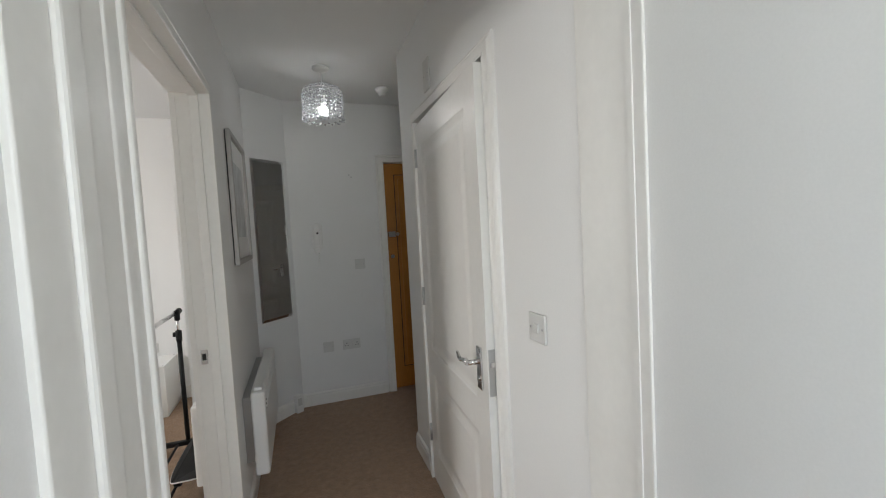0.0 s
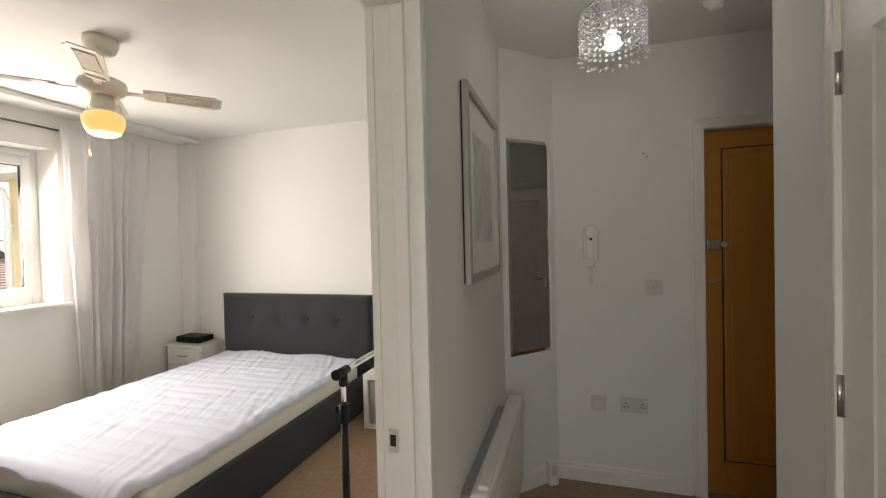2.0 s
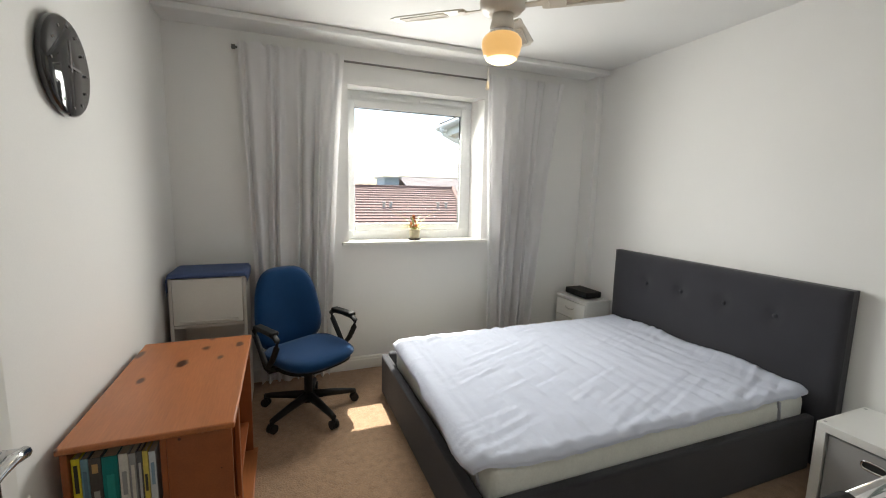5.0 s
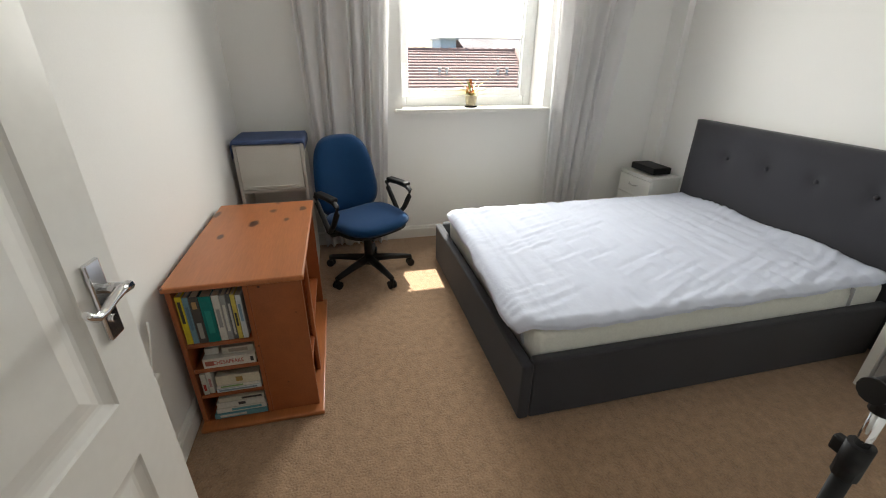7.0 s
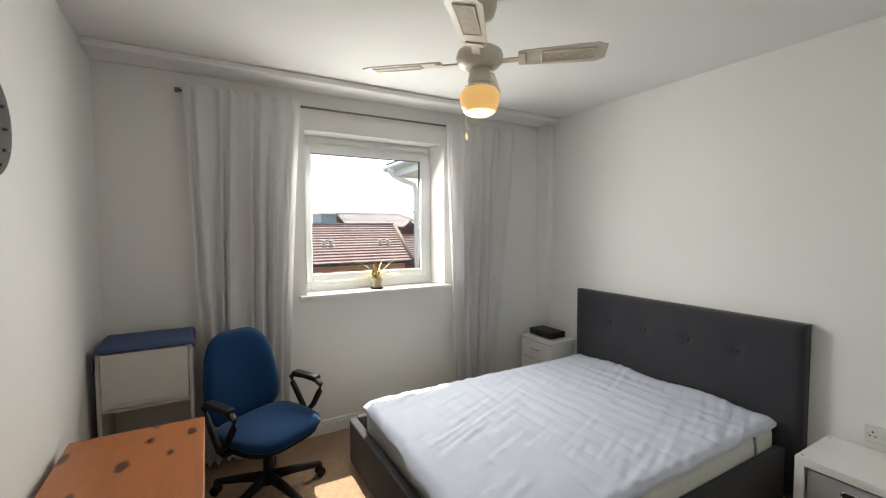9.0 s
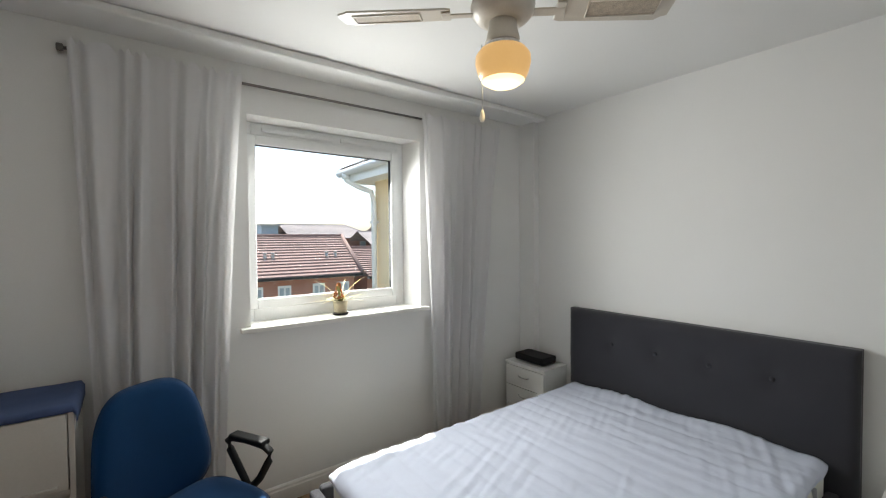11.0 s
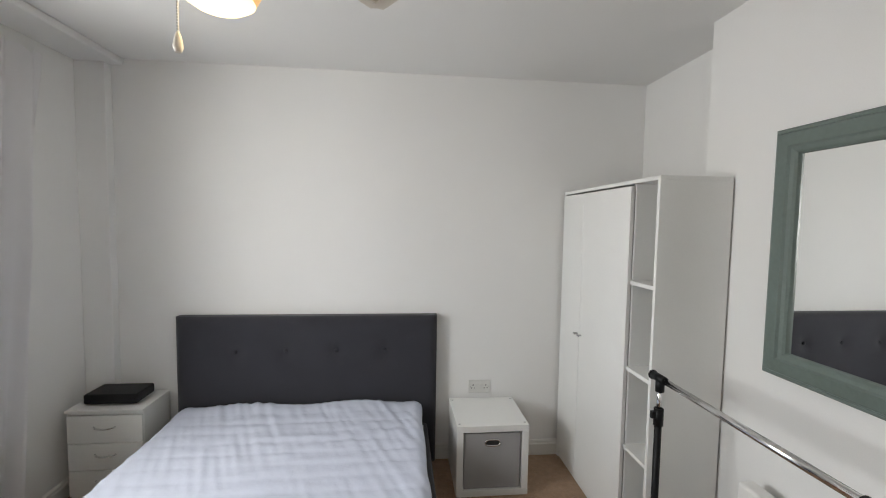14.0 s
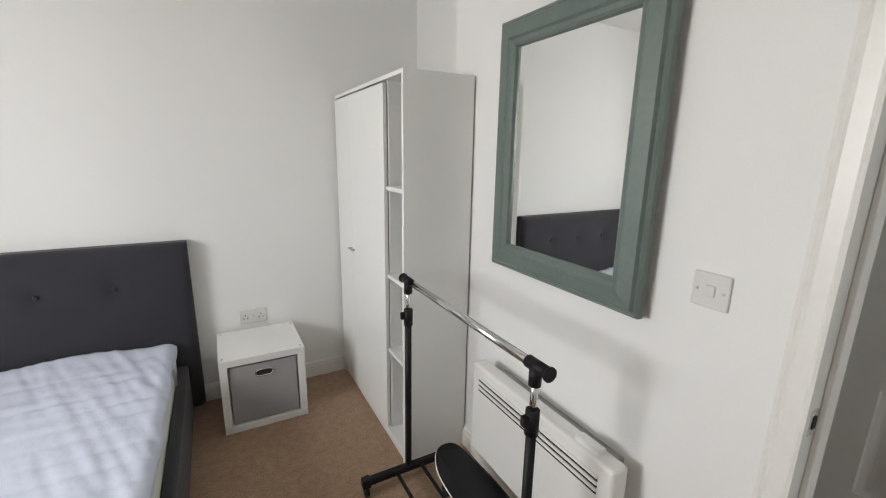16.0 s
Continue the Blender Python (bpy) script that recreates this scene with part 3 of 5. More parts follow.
for a in ((sy0, sy0 + 0.058, sz0, sz1), (sy1 - 0.058, sy1, sz0, sz1), (sy0 + 0.058, sy1 - 0.058, sz0, sz0 + 0.058), (sy0 + 0.058, sy1 - 0.058, sz1 - 0.058, sz1)):
    add_box(bm, fx1 - 0.03, fx1 + 0.018, *a, 0.006, 2)
tagged(mesh_of("sash", bm, UPVC, WIN), "white plastic opening sash")
bm = bmesh.new()
for a in ((sy0 + 0.056, sy0 + 0.061, sz0 + 0.056, sz1 - 0.056), (sy1 - 0.061, sy1 - 0.056, sz0 + 0.056, sz1 - 0.056), (sy0 + 0.056, sy1 - 0.056, sz0 + 0.056, sz0 + 0.061), (sy0 + 0.056, sy1 - 0.056, sz1 - 0.061, sz1 - 0.056)):
    add_box(bm, fx1 - 0.02, fx1 + 0.002, *a)
mesh_of("gasket", bm, BLACKP, WIN)
pane = box("pane", fx1 - 0.030, fx1 - 0.024, sy0 + 0.054, sy1 - 0.054, sz0 + 0.054, sz1 - 0.054, GLASS, WIN)
pane.visible_shadow = False
for y in (3.60, 4.09):
    bm = bmesh.new()
    add_box(bm, fx1, fx1 + 0.016, y, y + 0.44, WZ1 - 0.052, WZ1 - 0.024, 0.006, 2)
    add_box(bm, fx1 + 0.014, fx1 + 0.019, y + 0.02, y + 0.42, WZ1 - 0.042, WZ1 - 0.034)
    mesh_of("trickle_vent", bm, UPVC, WIN)
structure(box("window_sill", -4.59, XW + 0.050, WY0 - 0.055, WY1 + 0.045, WZ0 - 0.018, WZ0 + 0.008, GLOSS, bevel=0.006, seg=3), "white gloss window board")
# Frame of the added window, out of view
bm = bmesh.new()
for a in ((-0.95, -0.90, 0.7, 2.15), (-0.20, -0.15, 0.7, 2.15), (-0.90, -0.20, 0.7, 0.75), (-0.90, -0.20, 2.10, 2.15)):
    add_box(bm, a[0], a[1], 0.18, 0.23, a[2], a[3])
structure(mesh_of("window_2", bm, UPVC), "plain white frame of an added, unseen window in the next room")

# ---- bed ----
BX0, BX1, BY0 = -3.975, -2.385, 3.640
bed = thing("bed", (BX0 + BX1) / 2, 4.6, 0, label="charcoal fabric upholstered bed frame with buttoned headboard", category="bed")
bm = bmesh.new()
add_box(bm, BX0, BX1, BY0, BY0 + 0.05, 0.002, 0.285, 0.012, 3)
tagged(mesh_of("footboard", bm, GREYFAB, bed), "charcoal fabric footboard")
for x in (BX0, BX1 - 0.05):
    box("side_rail", x, x + 0.05, BY0 + 0.05, 5.60, 0.002, 0.30, GREYFAB, bed, 0.012, 3)
box("slat_base", BX0 + 0.05, BX1 - 0.05, BY0 + 0.05, 5.60, 0.14, 0.20, DARK, bed)
bm = bmesh.new()
hx0, hx1, hy0, hy1 = -3.910, -2.326, 5.622, 5.697
nx, nz = 64, 30
grid = {}
buttons = [(hx0 + (hx1 - hx0) * f, 0.765) for f in (0.215, 0.405, 0.60, 0.79)]
for i in range(nx + 1):
    for j in range(nz + 1):
        x, z = hx0 + (hx1 - hx0) * i / nx, 0.02 + 0.965 * j / nz
        d = 0.0
        for bx, bz in buttons:
            r = math.hypot(x - bx, z - bz)
            d += 0.020 * math.exp(-(r / 0.035) ** 2) + 0.007 * math.exp(-(r / 0.11) ** 2)
        e = min(x - hx0, hx1 - x, 0.985 - z)
        d += 0.022 * max(0.0, 1 - e / 0.035) ** 2
        d += 0.0015 * noise.noise(Vector((x * 7, z * 7, 0)))
        grid[i, j] = bm.verts.new((x, hy0 + d, z))
for i in range(nx):
    for j in range(nz):
        f = bm.faces.new((grid[i, j], grid[i + 1, j], grid[i + 1, j + 1], grid[i, j + 1]))
        f.smooth = True
back = {(i, j): bm.verts.new((grid[i, j].co.x, hy1, grid[i, j].co.z)) for i in range(nx + 1) for j in (0, nz)} | {(i, j): bm.verts.new((grid[i, j].co.x, hy1, grid[i, j].co.z)) for i in (0, nx) for j in range(1, nz)}
edge = [(i, 0) for i in range(nx)] + [(nx, j) for j in range(nz)] + [(i, nz) for i in range(nx, 0, -1)] + [(0, j) for j in range(nz, 0, -1)]
for a, b in zip(edge, edge[1:] + edge[:1]):
    bm.faces.new((grid[a], grid[b], back[b], back[a]))
bm.faces.new([back[a] for a in edge])
tagged(mesh_of("headboard", bm, GREYFAB, bed), "charcoal fabric headboard with four buttons")
for bx, bz in buttons:
    bm = bmesh.new()
    bmesh.ops.create_uvsphere(bm, u_segments=12, v_segments=8, radius=0.013, matrix=pose(bx, hy0 + 0.018, bz) @ Matrix.Diagonal((1, 0.6, 1, 1)))
    mesh_of("button", bm, GREYFAB, bed, True)

MX0, MX1, MY0, MY1, MZ = -3.88, -2.435, 3.715, 5.60, 0.405


def soft_slab(name, x0, x1, y0, y1, z0, z1, material, round_=0.05, label="", category=""):
    """A padded slab with rounded rim."""
    bm = bmesh.new()
    add_box(bm, x0, x1, y0, y1, z0, z1, round_, 4)
    ob = mesh_of(name, bm, material, None, True)
    return tagged(ob, label, category)


mt = soft_slab("mattress", MX0, MX1, MY0, MY1, 0.205, MZ, TICK, 0.045, label="white quilted mattress on the grey bed frame", category="mattress")
# the topper: a thin quilt, creased, drooping a little past the mattress at the foot
bm = bmesh.new()
nx, ny = 170, 150
tx0, tx1, ty0, ty1 = -3.865, -2.425, 3.69, 5.585
top, low = {}, {}
for i in range(nx + 1):
    for j in range(ny + 1):
        u, v = i / nx, j / ny
        x, y = tx0 + (tx1 - tx0) * u, ty0 + (ty1 - ty0) * v
        # the foot end lies askew: pulled out towards one corner, its tips rounded
        near = max(0.0, 1 - v / 0.16) ** 2
        sx, sy = (0.055 * u ** 6 - 0.035 * (1 - u) ** 8) * near, 0.068 * u * max(0.0, 1 - v / 0.25)
        sy -= 0.03 * u ** 24 * near
        wob = 0.014 * noise.noise(Vector((x * 5, y * 5, 1))) 
        if j == 0 or i in (0, nx):
            x += wob * (1 if i in (0, nx) else 0)
            y += wob * (1 if j == 0 else 0)
        z = MZ + 0.030
        puff = abs(math.sin(math.pi * (y - ty0 + 0.006 * noise.noise(Vector((x * 4, y * 4, 4)))) / 0.105)) ** 0.45
        z += 0.006 * puff
        z += 0.006 * noise.noise(Vector((x * 7, y * 18, 0))) * (0.7 + noise.noise(Vector((x * 2, y * 2, 7))))
        z += 0.011 * noise.noise(Vector((x * 26 + y * 11, y * 3.2, 2))) * (0.5 + noise.noise(Vector((x * 3, y * 3, 9))))
        z -= 0.0045 * math.exp(-((y - ty0 - 0.15) / 0.010) ** 2)
        z += 0.03 * max(0.0, (y - 5.42) / 0.17) ** 1.5 * (0.3 + 0.7 * math.sin(x * 5.0) ** 2)
        e = min((x - tx0) / 0.05, (tx1 - x) / 0.05, (y - ty0) / 0.05, 1)
        z -= 0.024 * (1 - max(0, e)) ** 2
        over = max(0.0, MX0 - x)
        z -= 0.25 * over
        drop = max(0.0, 3.70 - (y - sy))
        top[i, j] = bm.verts.new((x - sx, y - sy, z - 0.35 * drop))
for i in range(nx):
    for j in range(ny):
        f = bm.faces.new((top[i, j], top[i + 1, j], top[i + 1, j + 1], top[i, j + 1]))
        f.smooth = True
edge = [(i, 0) for i in range(nx)] + [(nx, j) for j in range(ny)] + [(i, ny) for i in range(nx, 0, -1)] + [(0, j) for j in range(ny, 0, -1)]
lows = {a: bm.verts.new((top[a].co.x, top[a].co.y, top[a].co.z - 0.016)) for a in edge}
for a, b in zip(edge, edge[1:] + edge[:1]):
    bm.faces.new((top[a], top[b], lows[b], lows[a]))
tagged(mesh_of("mattress_topper", bm, QUILT), "creased white quilted topper spread over the mattress", "mattress topper")
# elastic corner straps
for pts in ([(-2.62, MY0 - 0.004, MZ - 0.01), (-2.58, MY0 - 0.004, MZ - 0.07), (-2.55, MY0 - 0.004, MZ - 0.14)], [(MX1 + 0.004, 5.36, MZ - 0.005), (MX1 + 0.004, 5.375, MZ - 0.13)]):
    st = tube("topper_strap", pts, 0.010, mat("grey_elastic", (0.45, 0.46, 0.5), 0.8), n=6, flat=0.3)
    tagged(st, "grey elastic strap holding the quilted topper", "strap")

# ---- bedside pieces ----
ns = thing("nightstand", -4.185, 5.55, 0, label="white three-drawer nightstand with bow handles", category="nightstand")
NX0, NX1, NY0, NY1, NZ = -4.378, -3.975, 5.412, 5.69, 0.52
bm = bmesh.new()
add_box(bm, NX0 + 0.005, NX1 - 0.005, NY0 + 0.018, NY1, 0.012, NZ - 0.018, 0.002, 1)
add_box(bm, NX0, NX1, NY0, NY1, NZ - 0.018, NZ, 0.003, 2)
mesh_of("body", bm, MELA, ns)
for z0, z1 in ((0.03, 0.175), (0.18, 0.328), (0.333, 0.487)):
    dr = box("drawer", NX0 + 0.008, NX1 - 0.008, NY0 + 0.002, NY0 + 0.020, z0, z1, MELA, ns, 0.002, 1)
    xc, zc = (NX0 + NX1) / 2, (z0 + z1) / 2 + 0.015
    tube("handle", [(xc + 0.055 * u, NY0 + 0.002 - 0.018 * (1 - u * u) ** 0.5, zc - 0.008 * (1 - u * u)) for u in (-1, -0.85, -0.5, 0, 0.5, 0.85, 1)], 0.0045, CHROME, dr, 8)
bb = thing("set_top_box", -4.18, 5.56, NZ, label="black plastic set-top box on the nightstand", category="set-top box")
box("body", -4.318, -4.035, 5.465, 5.635, NZ + 0.012, NZ + 0.066, BLACKP, bb, 0.008, 3)
box("base", -4.29, -4.075, 5.50, 5.61, NZ + 0.001, NZ + 0.014, BLACKP, bb, 0.003, 1)

cu = thing("cube_shelf", -2.035, 5.49, 0, label="white cube shelf unit holding a grey fabric box", category="shelf unit")
CX0, CX1, CY0, CY1, CZ = -2.234, -1.813, 5.287, 5.676, 0.420
t = 0.038
for a in ((CX0, CX1, CY0, CY1, CZ - t, CZ), (CX0, CX1, CY0, CY1, 0.001, t), (CX0, CX0 + t, CY0 + 0.001, CY1, t, CZ - t), (CX1 - t, CX1, CY0 + 0.001, CY1, t, CZ - t), (CX0 + t, CX1 - t, CY1 - 0.006, CY1, t, CZ - t)):
    box("panel", *a, MELA, cu, 0.0015, 1)
for x in (CX0 + 0.018, CX1 - 0.018):
    for y in (CY0 + 0.03, CY1 - 0.03):
        rod("cap", (x, y, CZ - 0.0005), (x, y, CZ + 0.0012), 0.007, STEEL, cu)
fb = thing("storage_box", -2.035, 5.48, t, label="grey fabric storage box with metal eyelet", category="storage box")
bm = bmesh.new()
add_box(bm, CX0 + t + 0.006, CX1 - t - 0.006, CY0 + 0.012, CY1 - 0.02, t + 0.002, CZ - t - 0.012, 0.006, 2)
mesh_of("body", bm, BOXFAB, fb)
bm = bmesh.new()
add_tube(bm, [(-2.0235 + 0.042 * math.copysign(abs(math.cos(a)) ** 0.6, math.cos(a)), CY0 + 0.009, 0.315 + 0.018 * math.copysign(abs(math.sin(a)) ** 0.6, math.sin(a))) for a in [2 * math.pi * i / 24 for i in range(25)]], 0.005, 6)
mesh_of("eyelet", bm, CHROME, fb)
box("eyelet_hole", -2.0625, -1.9845, CY0 + 0.0095, CY0 + 0.0115, 0.299, 0.331, DARK, fb, 0.0008, 1)


def wall_plate(name, m, w, h, label, gangs=(), sockets=(), category="socket"):
    """A white moulded plate on a wall; its own x to the right, z up, -y out of the wall."""
    o = new(name)
    o.matrix_world = m
    tagged(o, label, category)
    box("plate", -w / 2, w / 2, -0.009, 0.0, -h / 2, h / 2, PLATE, o, 0.003, 2)
    for gx in gangs:
        box("rocker", gx - 0.012, gx + 0.012, -0.0145, -0.008, -0.014, 0.014, PLATE, o, 0.002, 2)
    for gx in sockets:
        bm = bmesh.new()
        add_box(bm, gx - 0.003, gx + 0.003, -0.0102, -0.0088, 0.006, 0.015)
        add_box(bm, gx - 0.014, gx - 0.006, -0.0102, -0.0088, -0.012, -0.007)
        add_box(bm, gx + 0.006, gx + 0.014, -0.0102, -0.0088, -0.012, -0.007)
        mesh_of("pin_holes", bm, DARK, o)
    for gx in (-w / 2 + 0.012, w / 2 - 0.012):
        rod("screw", (gx, -0.0085, 0), (gx, -0.0105, 0), 0.0035, STEEL, o, n=8)
    return o


wall_plate("double_socket", pose(-2.03, YN, 0.487), 0.146, 0.086, "white double wall socket with switches", (-0.016, 0.016), (-0.043, 0.043))
wall_plate("light_switch", pose(XE, 3.598, 1.160, 0, 0, -90), 0.086, 0.086, "white single light switch on the wall", (0.0,), category="switch")
wall_plate("light_switch", pose(XC, 2.448, 1.122, 0, 0, -90), 0.086, 0.086, "white single light switch on the wall", (0.0,), category="switch")
wall_plate("double_socket", pose(-0.344, 4.985, 0.473), 0.146, 0.086, "white double wall socket with switches", (-0.016, 0.016), (-0.043, 0.043))
wall_plate("blank_plate", pose(-0.535, 4.985, 0.473), 0.086, 0.086, "white blank wall plate", (), category="plate")
wall_plate("fused_switch", pose(-0.231, 4.985, 1.150), 0.086, 0.086, "white single switch plate", (0.0,), category="switch")
wall_plate("double_socket", pose(-2.40, YS, 0.42, 0, 0, 180), 0.146, 0.086, "white double wall socket with a plug in it", (), (-0.043,))

# ---- wardrobe ----
wd = thing("wardrobe", -1.34, 5.15, 0, label="white wardrobe with two doors and open end shelves", category="wardrobe")
WX0, WX1, WA, WB, WT = -1.486, -1.155, 4.665, 5.684, 1.790
WDV = 4.875
t = 0.018
for a in ((WX0, WX1, WA, WA + t, 0, WT - t), (WX0, WX1, WB - t, WB, 0, WT - t), (WX0, WX1, WA, WB, WT - t, WT), (WX0 + 0.02, WX1, WDV, WDV + t, 0.065, WT - t), (WX1 - 0.006, WX1, WA + t, WB - t, 0.065, WT - t), (WX0, WX1 - 0.007, WA + t, WB - t, 0.045, 0.065), (WX0 + 0.01, WX0 + 0.025, WA + t, WB - t, 0.0, 0.045)):
    box("panel", *a, MELA, wd, 0.001, 1)
for z in (0.50, 0.885, 1.30):
    box("shelf", WX0 + 0.006, WX1 - 0.007, WA + t, WDV, z, z + t, MELA, wd, 0.001, 1)
mid = (WDV + WB) / 2 - 0.0
for a, b, kn in ((WDV + 0.004, 5.385, 5.36), (5.388, WB - 0.004, 5.41)):
    dd = box("door", WX0 - 0.004, WX0 + 0.014, a, b, 0.07, WT - 0.028, MELA, wd, 0.0012, 1)
    bm = bmesh.new()
    add_rod(bm, (WX0 - 0.003, kn, 0.92), (WX0 - 0.024, kn, 0.92), 0.005)
    add_rod(bm, (WX0 - 0.024, kn - 0.012, 0.92), (WX0 - 0.024, kn + 0.012, 0.92), 0.005)
    mesh_of("knob", bm, STEEL, dd)

# ---- wall mirror with sage frame ----
mr = thing("wall_mirror", XE, 4.08, 1.04, label="wall mirror in a sage green painted wooden frame", category="mirror")
RY0, RY1, RZ0, RZ1 = 3.748, 4.430, 1.038, 1.930
w = 0.0965
bm = bmesh.new()
prof = [(0.0, 0.0), (0.0, 0.020), (0.008, 0.026), (0.016, 0.024), (0.022, 0.034), (0.070, 0.040), (0.078, 0.033), (0.092, 0.030), (0.100, 0.024), (0.105, 0.010)]
loops = []
for q, d in prof:
    q *= 0.92
    loops.append([bm.verts.new((XE - 0.030 - d, y, z)) for y, z in ((RY0 + q, RZ0 + q), (RY1 - q, RZ0 + q), (RY1 - q, RZ1 - q), (RY0 + q, RZ1 - q))])
for a, b in zip(loops, loops[1:]):
    for i in range(4):
        j = (i + 1) % 4
        bm.faces.new((a[i], a[j], b[j], b[i]))
tagged(mesh_of("frame", bm, SAGE, mr), "sage green painted moulded frame")
box("glass", XE - 0.042, XE - 0.030, RY0 + w - 0.004, RY1 - w + 0.004, RZ0 + w - 0.004, RZ1 - w + 0.004, MIRROR, mr)


def panel_heater(name, m, length, height, label, knob=0.03):
    """A slim electric panel heater; x along its length, -y out of the wall, grille slots near the top."""
    o = new(name)
    o.matrix_world = m
    tagged(o, label, "heater")
    bm = bmesh.new()
    add_box(bm, 0, length, -0.112, -0.045, 0, height, 0.012, 3)
    mesh_of("body", bm, PLASTIC, o)
    for i in range(3):
        z = height - 0.055 - i * 0.022
        box("louvre", 0.05, length - 0.05, -0.1175, -0.110, z, z + 0.012, PLASTIC, o, 0.003, 2)
        box("slot", 0.05, length - 0.05, -0.1135, -0.1108, z - 0.009, z - 0.001, DARK, o)
    box("back_plate", 0.06, length - 0.06, -0.046, 0.024, 0.05, height - 0.04, STEEL, o)
    bm = bmesh.new()
    add_box(bm, knob, knob + 0.09, -0.10, -0.06, height - 0.004, height + 0.016, 0.006, 2)
    mesh_of("control", bm, PLASTIC, o)
    return o


panel_heater("panel_heater", pose(XE - 0.015, 4.425, 0.20, 0, 0, -90), 0.72, 0.41, "white slim electric panel heater below the mirror", 0.56)
panel_heater("panel_heater", pose(XH, 3.65, 0.22, 0, 0, 90), 0.87, 0.43, "white slim electric panel heater in the hall")

# ---- clothes rack ----
rk = thing("clothes_rack", -1.545, 4.15, 0, label="empty chrome and black clothes rail on a wheeled base", category="clothes rack")
RX, RA, RB = -1.508, 3.79, 4.57
for y in (RA, RB):
    tagged(rod("lower_post", (RX, y, 0.08), (RX, y, 0.80), 0.014, BLACKP, rk), "black painted post")
    tagged(rod("upper_post", (RX, y, 0.79), (RX, y, 0.935), 0.010, CHROME, rk), "chrome telescopic post")
    bm = bmesh.new()
    add_rod(bm, (RX, y, 0.765), (RX, y, 0.835), 0.019)
    add_box(bm, RX - 0.034, RX - 0.014, y - 0.009, y + 0.009, 0.795, 0.825, 0.004, 2)
    mesh_of("clamp", bm, BLACKP, rk)
    bm = bmesh.new()
    add_rod(bm, (RX, y, 0.905), (RX, y, 0.955), 0.017)
    s = -1 if y == RA else 1
    add_rod(bm, (RX, y - s * 0.03, 0.958), (RX, y + s * 0.045, 0.958), 0.017)
    add_rod(bm, (RX, y + s * 0.045, 0.958), (RX, y + s * 0.052, 0.958), 0.020)
    mesh_of("elbow", bm, BLACKP, rk)
    bm = bmesh.new()
    add_box(bm, RX - 0.215, RX + 0.215, y - 0.016, y + 0.016, 0.055, 0.088, 0.008, 3)
    for x in (RX - 0.20, RX + 0.20):
        add_box(bm, x - 0.02, x + 0.02, y - 0.02, y + 0.02, 0.048, 0.092, 0.008, 2)
    mesh_of("foot", bm, BLACKP, rk)
    for x in (RX - 0.20, RX + 0.20):
        bm = bmesh.new()
        add_rod(bm, (x - 0.008, y, 0.026), (x + 0.008, y, 0.026), 0.0255, n=20)
        add_rod(bm, (x, y, 0.03), (x, y, 0.06), 0.006)
        mesh_of("castor", bm, BLACKP, rk)
tagged(rod("hanging_rail", (RX, RA, 0.958), (RX, RB, 0.958), 0.0125, CHROME, rk, n=20), "chrome hanging rail")
for x in (RX - 0.06, RX + 0.06):
    rod("stretcher", (x, RA, 0.07), (x, RB, 0.07), 0.008, BLACKP, rk)

# board lying on the rack's stretchers
sk = thing("skateboard", -1.40, 4.25, 0.08, label="black skateboard lying on the rack base", category="skateboard")
bm = bmesh.new()
ring = []
for i in range(48):
    a = 2 * math.pi * i / 48
    cx, cy = 0.10 * math.copysign(abs(math.cos(a)) ** 0.75, math.cos(a)), 0.33 * math.copysign(abs(math.sin(a)) ** 0.62, math.sin(a))
    lift = 0.035 * max(0.0, (abs(cy) - 0.22) / 0.11) ** 1.5
    ring.append((-1.36 + cx, 4.17 + cy, 0.142 + lift))
v = [[bm.verts.new((x, y, z + dz)) for x, y, z in ring] for dz in (0.0, 0.010)]
bm.faces.new(v[0])
bm.faces.new(v[1])
for i in range(48):
    j = (i + 1) % 48
    bm.faces.new((v[0][i], v[0][j], v[1][j], v[1][i]))
mesh_of("deck", bm, BLACKP, sk)
tube("deck_edge", [(x, y, z + 0.004) for x, y, z in ring + ring[:1]], 0.004, PLASTIC, sk, 6)
for y in (4.00, 4.34):
    box("truck", -1.385, -1.335, y - 0.02, y + 0.02, 0.11, 0.142, BLACKP, sk, 0.004, 1)
    for x in (-1.43, -1.30):
        rod("wheel", (x - 0.016, y, 0.1045), (x + 0.016, y, 0.1045), 0.0255, BLACKP, sk, n=18)

# ---- pine desk bookcase ----
dk = thing("pine_desk", -3.09, 2.6, 0, label="stained pine desk with bookshelves in its end", category="desk")
KX0, KX1, KY0, KY1, KZ = -3.541, -2.634, 2.364, 2.840, 0.660
box("top", KX0, KX1, KY0, KY1, KZ - 0.022, KZ, PINE, dk, 0.006, 3)
bx0, bx1 = KX0 + 0.02, KX1 - 0.015
SD = 2.622                       # the upright between shelves and the plain end panel
tk = 0.018
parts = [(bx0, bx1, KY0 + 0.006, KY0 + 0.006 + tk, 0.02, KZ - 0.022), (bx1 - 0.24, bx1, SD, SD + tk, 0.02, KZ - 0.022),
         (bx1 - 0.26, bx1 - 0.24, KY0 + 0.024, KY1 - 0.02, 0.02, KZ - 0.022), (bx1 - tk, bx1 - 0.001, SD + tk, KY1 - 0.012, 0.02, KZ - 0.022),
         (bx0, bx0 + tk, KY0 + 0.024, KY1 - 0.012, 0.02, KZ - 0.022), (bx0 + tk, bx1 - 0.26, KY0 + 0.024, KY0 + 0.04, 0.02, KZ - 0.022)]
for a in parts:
    box("panel", *a, PINE_SHADED, dk, 0.002, 1)
SH = (0.026, 0.157, 0.284, 0.403)
